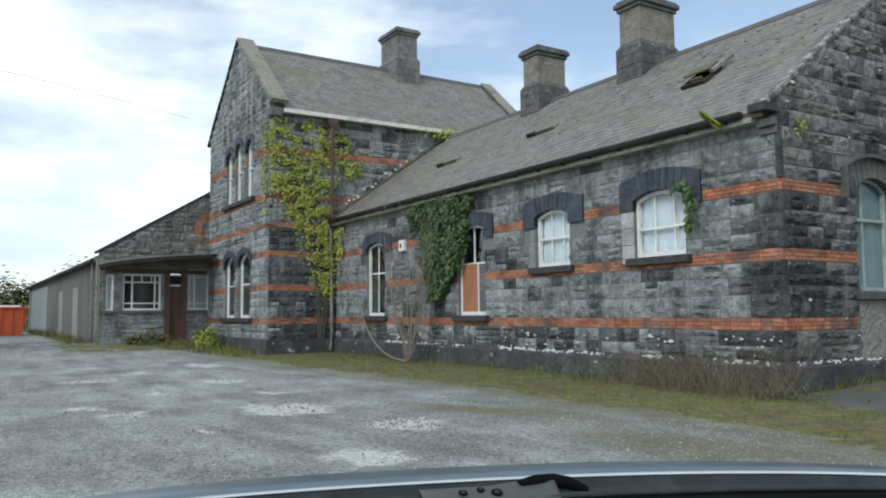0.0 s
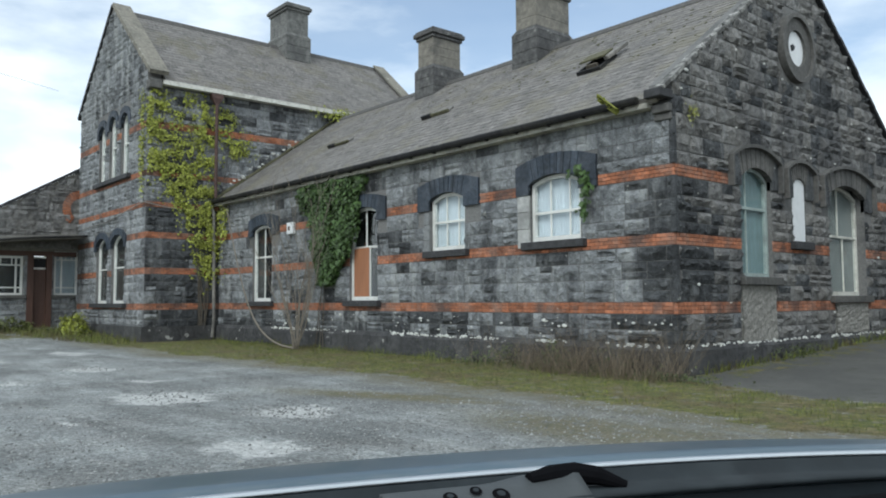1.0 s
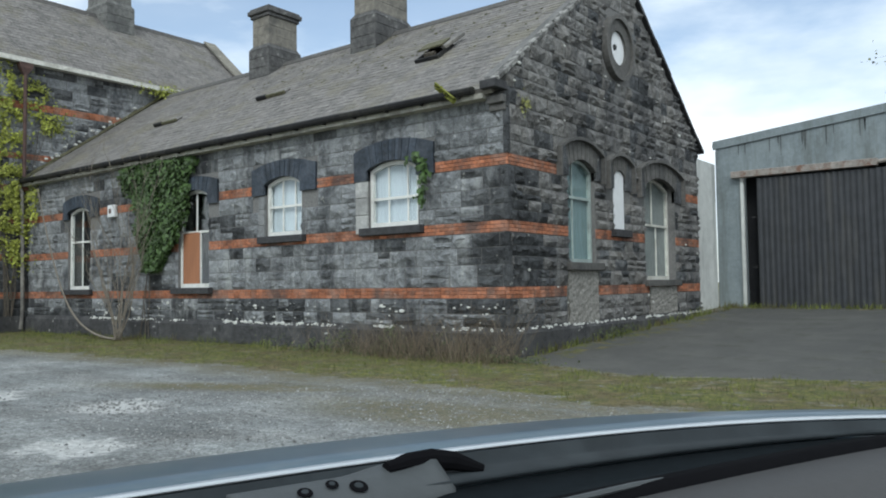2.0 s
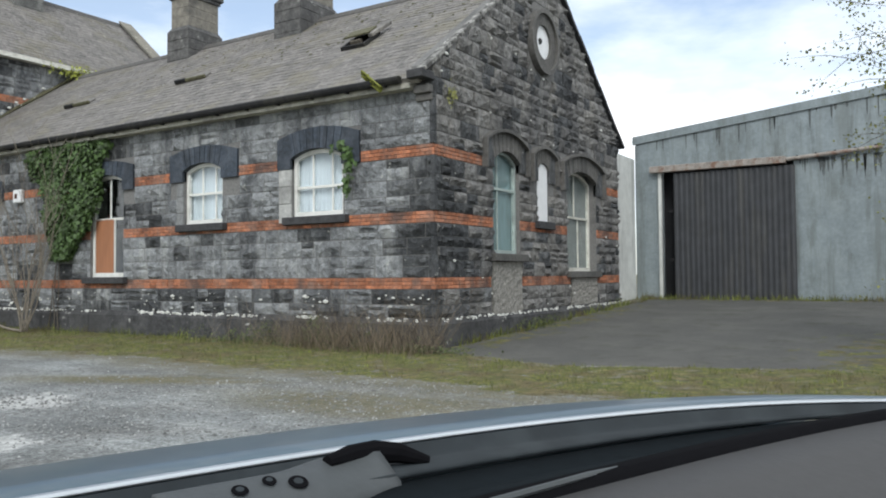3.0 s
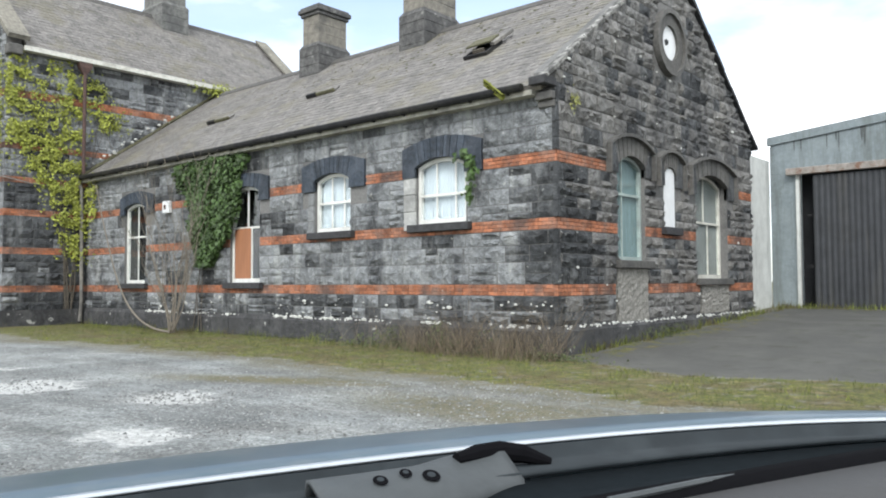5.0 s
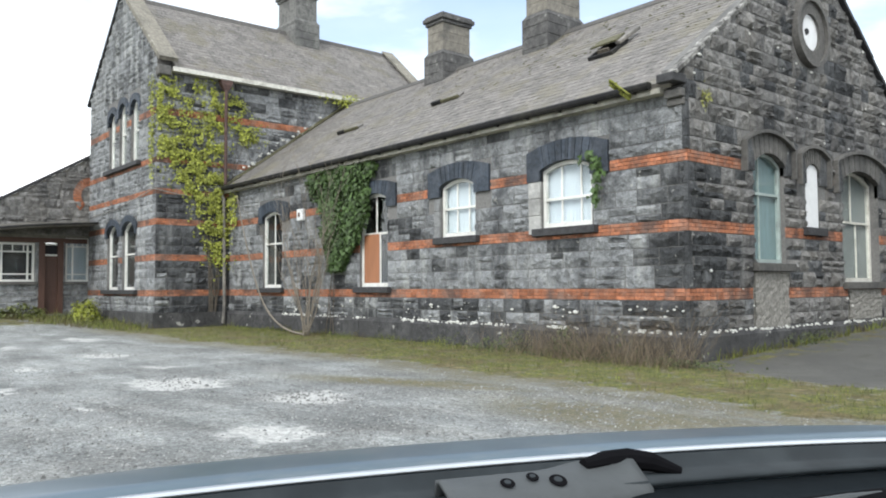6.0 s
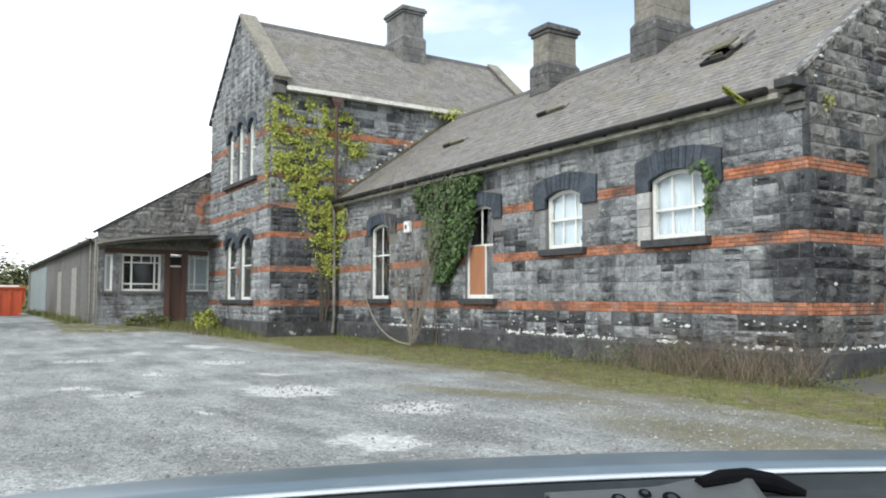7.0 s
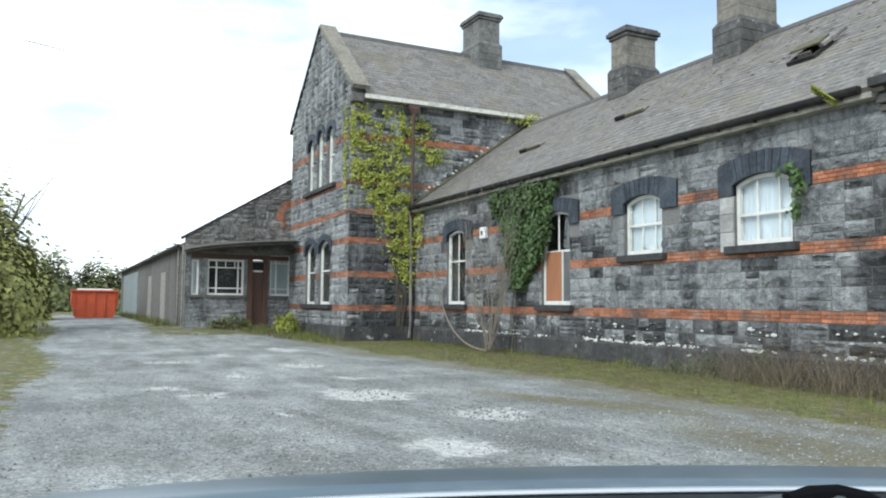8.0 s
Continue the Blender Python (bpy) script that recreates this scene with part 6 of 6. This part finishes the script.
for i in range(1500):
    x_ = rng.gauss(-3.2, 1.5)
    hump = max(0.0, 0.35 + noise.noise((x_ * 1.4, 3.0, 0.0)))
    pl.append(((x_, -0.3 - rng.random() * 0.5, 0.02 + rng.random() * 0.75 * hump), (0.2, -0.5, 0.7)))
for i in range(320):
    pl.append(((rng.gauss(0.35, 0.42), -0.65 + rng.gauss(0, 0.12), rng.uniform(0.02, 0.14)), (0, -0.3, 1)))
for i in range(260):
    y_ = rng.gauss(3.9, 0.5)
    pl.append(((0.2 + rng.random() * 0.3, y_, ground_z(0.3, y_) + rng.uniform(0, 0.28)), (0.6, 0, 0.7)))
leaves("green_weeds", "leaf_weed", pl, 0.042, None, "low green leafy weeds at the wall's foot", "weeds", seed=7, kind="stuff")


def bush(name, label, mat, cx, cy, cz, rx_, ry_, rz_, count, size, seed):
    """A low bush: stems and leaves gathered in uneven clumps."""
    b = empty(name, label, "bush")
    rng = random.Random(seed)
    bm = bmesh.new()
    tips = []
    for i in range(12):
        a = rng.uniform(0, 2 * math.pi)
        branch(bm, rng, (cx + rx_ * 0.2 * math.cos(a), cy + ry_ * 0.2 * math.sin(a), cz - 0.05), (math.cos(a) * rx_ / rz_ * 0.6, math.sin(a) * ry_ / rz_ * 0.6, 1), rz_ * rng.uniform(0.5, 0.9), 0.02 * rz_, 1, tips)
    part("stems", bm, "bark", b)
    clumps = []
    for i in range(34):
        a, e, r_ = rng.uniform(0, 2 * math.pi), rng.uniform(0.02, 1.0), rng.uniform(0.55, 1.0)
        c_ = math.sqrt(max(0, 1 - e * e))
        clumps.append((cx + rx_ * r_ * c_ * math.cos(a), cy + ry_ * r_ * c_ * math.sin(a), cz + rz_ * r_ * e))
    pl = []
    for i in range(count):
        q = rng.choice(clumps)
        s_ = 0.16
        p = (q[0] + rng.gauss(0, s_ * rx_), q[1] + rng.gauss(0, s_ * ry_), max(cz + 0.02, q[2] + rng.gauss(0, s_ * rz_ * 0.8)))
        pl.append((p, (p[0] - cx, p[1] - cy, (p[2] - cz) * 0.8 + 0.3)))
    leaves("foliage", mat, pl, size, b, seed=seed)
    return b


bush("low_bush", "yellow-green bush beside the entrance", "leaf_yellow", -25.2, -3.7, 0.2, 0.7, 0.5, 0.8, 900, 0.11, 3)
bush("low_bush", "dark green bush under the wide window", "leaf_hedge", -27.4, -5.7, 0.25, 0.4, 0.9, 0.55, 700, 0.11, 4)
bush("roadside_bush", "tall yellow-green roadside bush", "leaf_bush", -26.5, -15.5, 0.2, 3.2, 2.5, 6.4, 12000, 0.20, 5)
bush("roadside_bush", "lower yellow-green bush along the road", "leaf_bush", -43.0, -15.2, 0.3, 4.0, 2.2, 4.2, 6000, 0.26, 6)
rng = random.Random(40)
for i in range(9):
    bush("far_tree", "distant olive-green hedge tree", "leaf_hedge", -80 + rng.uniform(-4, 4), -23 + 3.6 * i + rng.uniform(-1, 1), 0.2, 3.4, 3.2, rng.uniform(4.2, 6.6) - 0.25 * abs(i - 4), 3200, 0.46, 50 + i)

# overhanging tree beside the yard
tree = empty("tree", "spring tree with thin dark twigs and sparse pale leaves", "tree")
bm = bmesh.new()
tips = []
rng = random.Random(17)
branch(bm, rng, (13.3, 0.4, 0.0), (-0.05, 0, 1), 6.5, 0.16, 0, tips, 0.3, 0.3, 7)
tips = []
for i in range(40):
    z_ = 1.95 + 0.085 * i
    a = rng.uniform(-0.5, 0.5)
    branch(bm, rng, (13.3 - 0.03 * z_, 0.4, z_), (-1, a, rng.uniform(0.0, 0.55)), rng.uniform(3.2, 4.3), 0.045, 3, tips, 0.5, 0.0, 6)
for i in range(6):
    a = rng.uniform(-1.2, 1.2)
    branch(bm, rng, (13.2, 0.4, 3.2 + 0.4 * i), (math.cos(a), math.sin(a), 0.6), 3.0, 0.05, 2, tips, 0.5, 0.05, 6)
part("trunk", bm, "bark", tree)
pl = []
for p, d in tips:
    if rng.random() < 0.85:
        for i in range(rng.randint(6, 14)):
            pl.append((p + Vector((rng.gauss(0, 0.10), rng.gauss(0, 0.10), rng.gauss(-0.02, 0.08))), (rng.uniform(-1, 1), rng.uniform(-1, 1), 0.6)))
leaves("crown", "leaf_pale", pl, 0.044, tree, seed=9)

# ---------------------------------------------------------------- small things
skip = empty("rubbish_skip", "orange-red steel rubbish skip on the yard", "skip")
SK = pose(-48.0, -10.55, 0.33, 0, 0, 0)
bm = bmesh.new()
prism_bm(bm, [(-1.1, 0.0), (1.1, 0.0), (1.4, 1.0), (1.4, 1.75), (-1.4, 1.75), (-1.4, 1.0)], SK @ wall_frame(0, 0, 0, 1), -0.9, 2.6)
part("body", bm, "skip_red", skip)
for i in range(5):
    box("rib", 0.88, 0.98, -1.25 + 0.6 * i, -1.17 + 0.6 * i, 0.1, 1.7, "skip_red", skip, m=SK)
box("rim", 0.85, 1.02, -1.45, 1.45, 1.68, 1.80, "skip_red", skip, m=SK, bevel=0.02)
box("load", -2.4, 0.7, -1.1, 1.1, 1.7, 1.9, "pale_sheet", skip, "pale rubbish heaped on top", m=SK, bevel=0.08)
alarm = empty("alarm_box", "white wall box on the stone wall", "box")
box("case", -14.36, -13.98, -0.16, -0.03, 3.60, 3.98, "white_board", alarm, bevel=0.02)
box("mark", -14.26, -14.14, -0.167, -0.16, 3.72, 3.86, "brown_door", alarm)
clump = empty("broken_gutter", "broken length of gutter, yellow-green with moss, hanging at the eave", "gutter")
axis = Vector((0.50, -0.06, -0.40)).normalized()
side = Vector((0.35, 0.8, 0.45)).cross(axis).normalized()
out_ = axis.cross(side)
bm = bmesh.new()
rows = []
for i in range(9):
    c_ = Vector((-1.42, -0.43, 5.42)) + axis * (0.66 * i / 8)
    rows.append([bm.verts.new(c_ + side * (0.075 * math.cos(a_)) + out_ * (0.075 * math.sin(a_)) + Vector((0, 0, 0.008 * noise.noise(c_ * 9)))) for a_ in [math.pi * k / 8 for k in range(9)]])
for a_, b_ in zip(rows, rows[1:]):
    for k in range(8):
        bm.faces.new((a_[k], a_[k + 1], b_[k + 1], b_[k]))
ob = part("channel", bm, "moss", clump, smooth=True)
ob.modifiers.new("thickness", "SOLIDIFY").thickness = 0.016
bm = bmesh.new()
rng = random.Random(71)
for i in range(26):
    c_ = Vector((-1.42, -0.43, 5.42)) + axis * (0.64 * rng.random()) + out_ * rng.uniform(0.0, 0.05) + side * rng.uniform(-0.06, 0.06)
    q = rng.uniform(0.015, 0.035)
    bmesh.ops.create_icosphere(bm, subdivisions=1, radius=q, matrix=Matrix.Translation(c_))
tagged(part("moss", bm, "moss", clump, "yellow-green moss tufts"), kind="stuff")
wire = empty("overhead_wire", "thin dark overhead wire across the sky", "wire")
bm = bmesh.new()
tube_bm(bm, [(-15.44, -13.69, 8.48), (-29.38, -10.07, 12.04), (-62.23, 4.37, 19.34)], 0.012, 5)
part("line", bm, "gutter", wire)

bm = bmesh.new()
rng = random.Random(61)
pts = [(TX1 + 0.05, -0.25 + 5.4 * i / 20, 5.27 + 3.9 * i / 20 + rng.uniform(-0.02, 0.03)) for i in range(21)]
tube_bm(bm, pts, [rng.uniform(0.05, 0.10) for _ in pts], 6)
part("mossy_flashing", bm, "old_moss", wing, "mossy mortar flashing where the roof meets the wall")
bm = bmesh.new()
for i in range(26):
    t = rng.random()
    q = rng.uniform(0.02, 0.055)
    bmesh.ops.create_icosphere(bm, subdivisions=1, radius=1, matrix=Matrix.Translation((TX1 + 0.09 + rng.uniform(0, 0.1), -0.25 + 5.4 * t, 5.38 + 3.9 * t + rng.uniform(0, 0.25))) @ Matrix.Diagonal((q, q * 1.6, q, 1)))
tagged(part("lichen", bm, "lichen", wing), kind="stuff")
pl = [((0.09 + rng.random() * 0.06, rng.gauss(0.5, 0.09), rng.gauss(5.0, 0.13)), (1, 0, 0.3)) for i in range(70)]
leaves("moss_tuft", "leaf_bush", pl, 0.06, None, "small green tuft growing from the gable wall", "moss", seed=12, kind="stuff")

# ---------------------------------------------------------------- stones, bricks (last of the buildings)
facing(wall_front, F_FRONT, lambda z: (WX, 0.0), 0.59, EAVE - 0.06, BANDS, 0.31, [hole(o) for o in FRONT_OPEN] + [arch_hole(o) for o in FRONT_OPEN] + JAMBS, CM, lambda u_, z_: u_ > -7.2, 3, sooty=lambda u_, z_: 0.9 * smooth(-1.6, -0.3, u_) * (z_ < 3.8) + 0.9 * smooth(0.22, 0.4, noise.noise((u_ * 0.9, z_ * 1.1, 4.0))) + 0.5 * (z_ < 1.1) * (u_ < -1.5))
facing(wall_gable, F_GABLE, rake_wing, 0.59, RIDGE_Z, BANDS, 0.30, [hole(o) for o in GABLE_OPEN] + [arch_hole(o) for o in GABLE_OPEN] + [(2.28, 3.68, 0.56, 1.70), (6.62, 8.45, 0.6, 1.31), (OY - 0.74, OY + 0.74, OZ - 0.5, OZ + 0.5), (OY - 0.5, OY + 0.5, OZ - 0.74, OZ + 0.74)], GM, lambda u_, z_: u_ < 3.7 and z_ < 5.6, 4, 0.062, (0.25, 0.68), sooty=lambda u_, z_: 0.75 * smooth(2.4, 0.8, u_) * (z_ < 4.0) + 0.15)
facing(wall_tf, F_TF, rake_cross, 0.55, TRZ - 0.1, TB, 0.33, [(o[0], o[1], o[2] - 0.1, o[4]) for o in T_OPEN] + [(o[0] - 0.2, o[1] + 0.2, o[3] - 0.2, o[4] + 0.16) for o in T_OPEN], CM, None, 5)
facing(wall_ts, F_TS, lambda z: (TY0, TY1), 0.55, TE - 0.12, TB, 0.33, [], CM, None, 6, sooty=lambda u_, z_: 0.95 if z_ < 4.9 else 0.3)
facing(wall_c, F_CG, lambda z: (CY0, TY0) if z < 4.35 else (CY0 + (z - 4.35) / 0.6074, -0.8), 3.75, 8.3, [], 0.33, C_OPEN, GM, None, 7)
facing(wall_c, F_CG, lambda z: (CY0, TY0), 0.2, 3.55, [], 0.3, C_OPEN, CM, None, 8, 0.03)
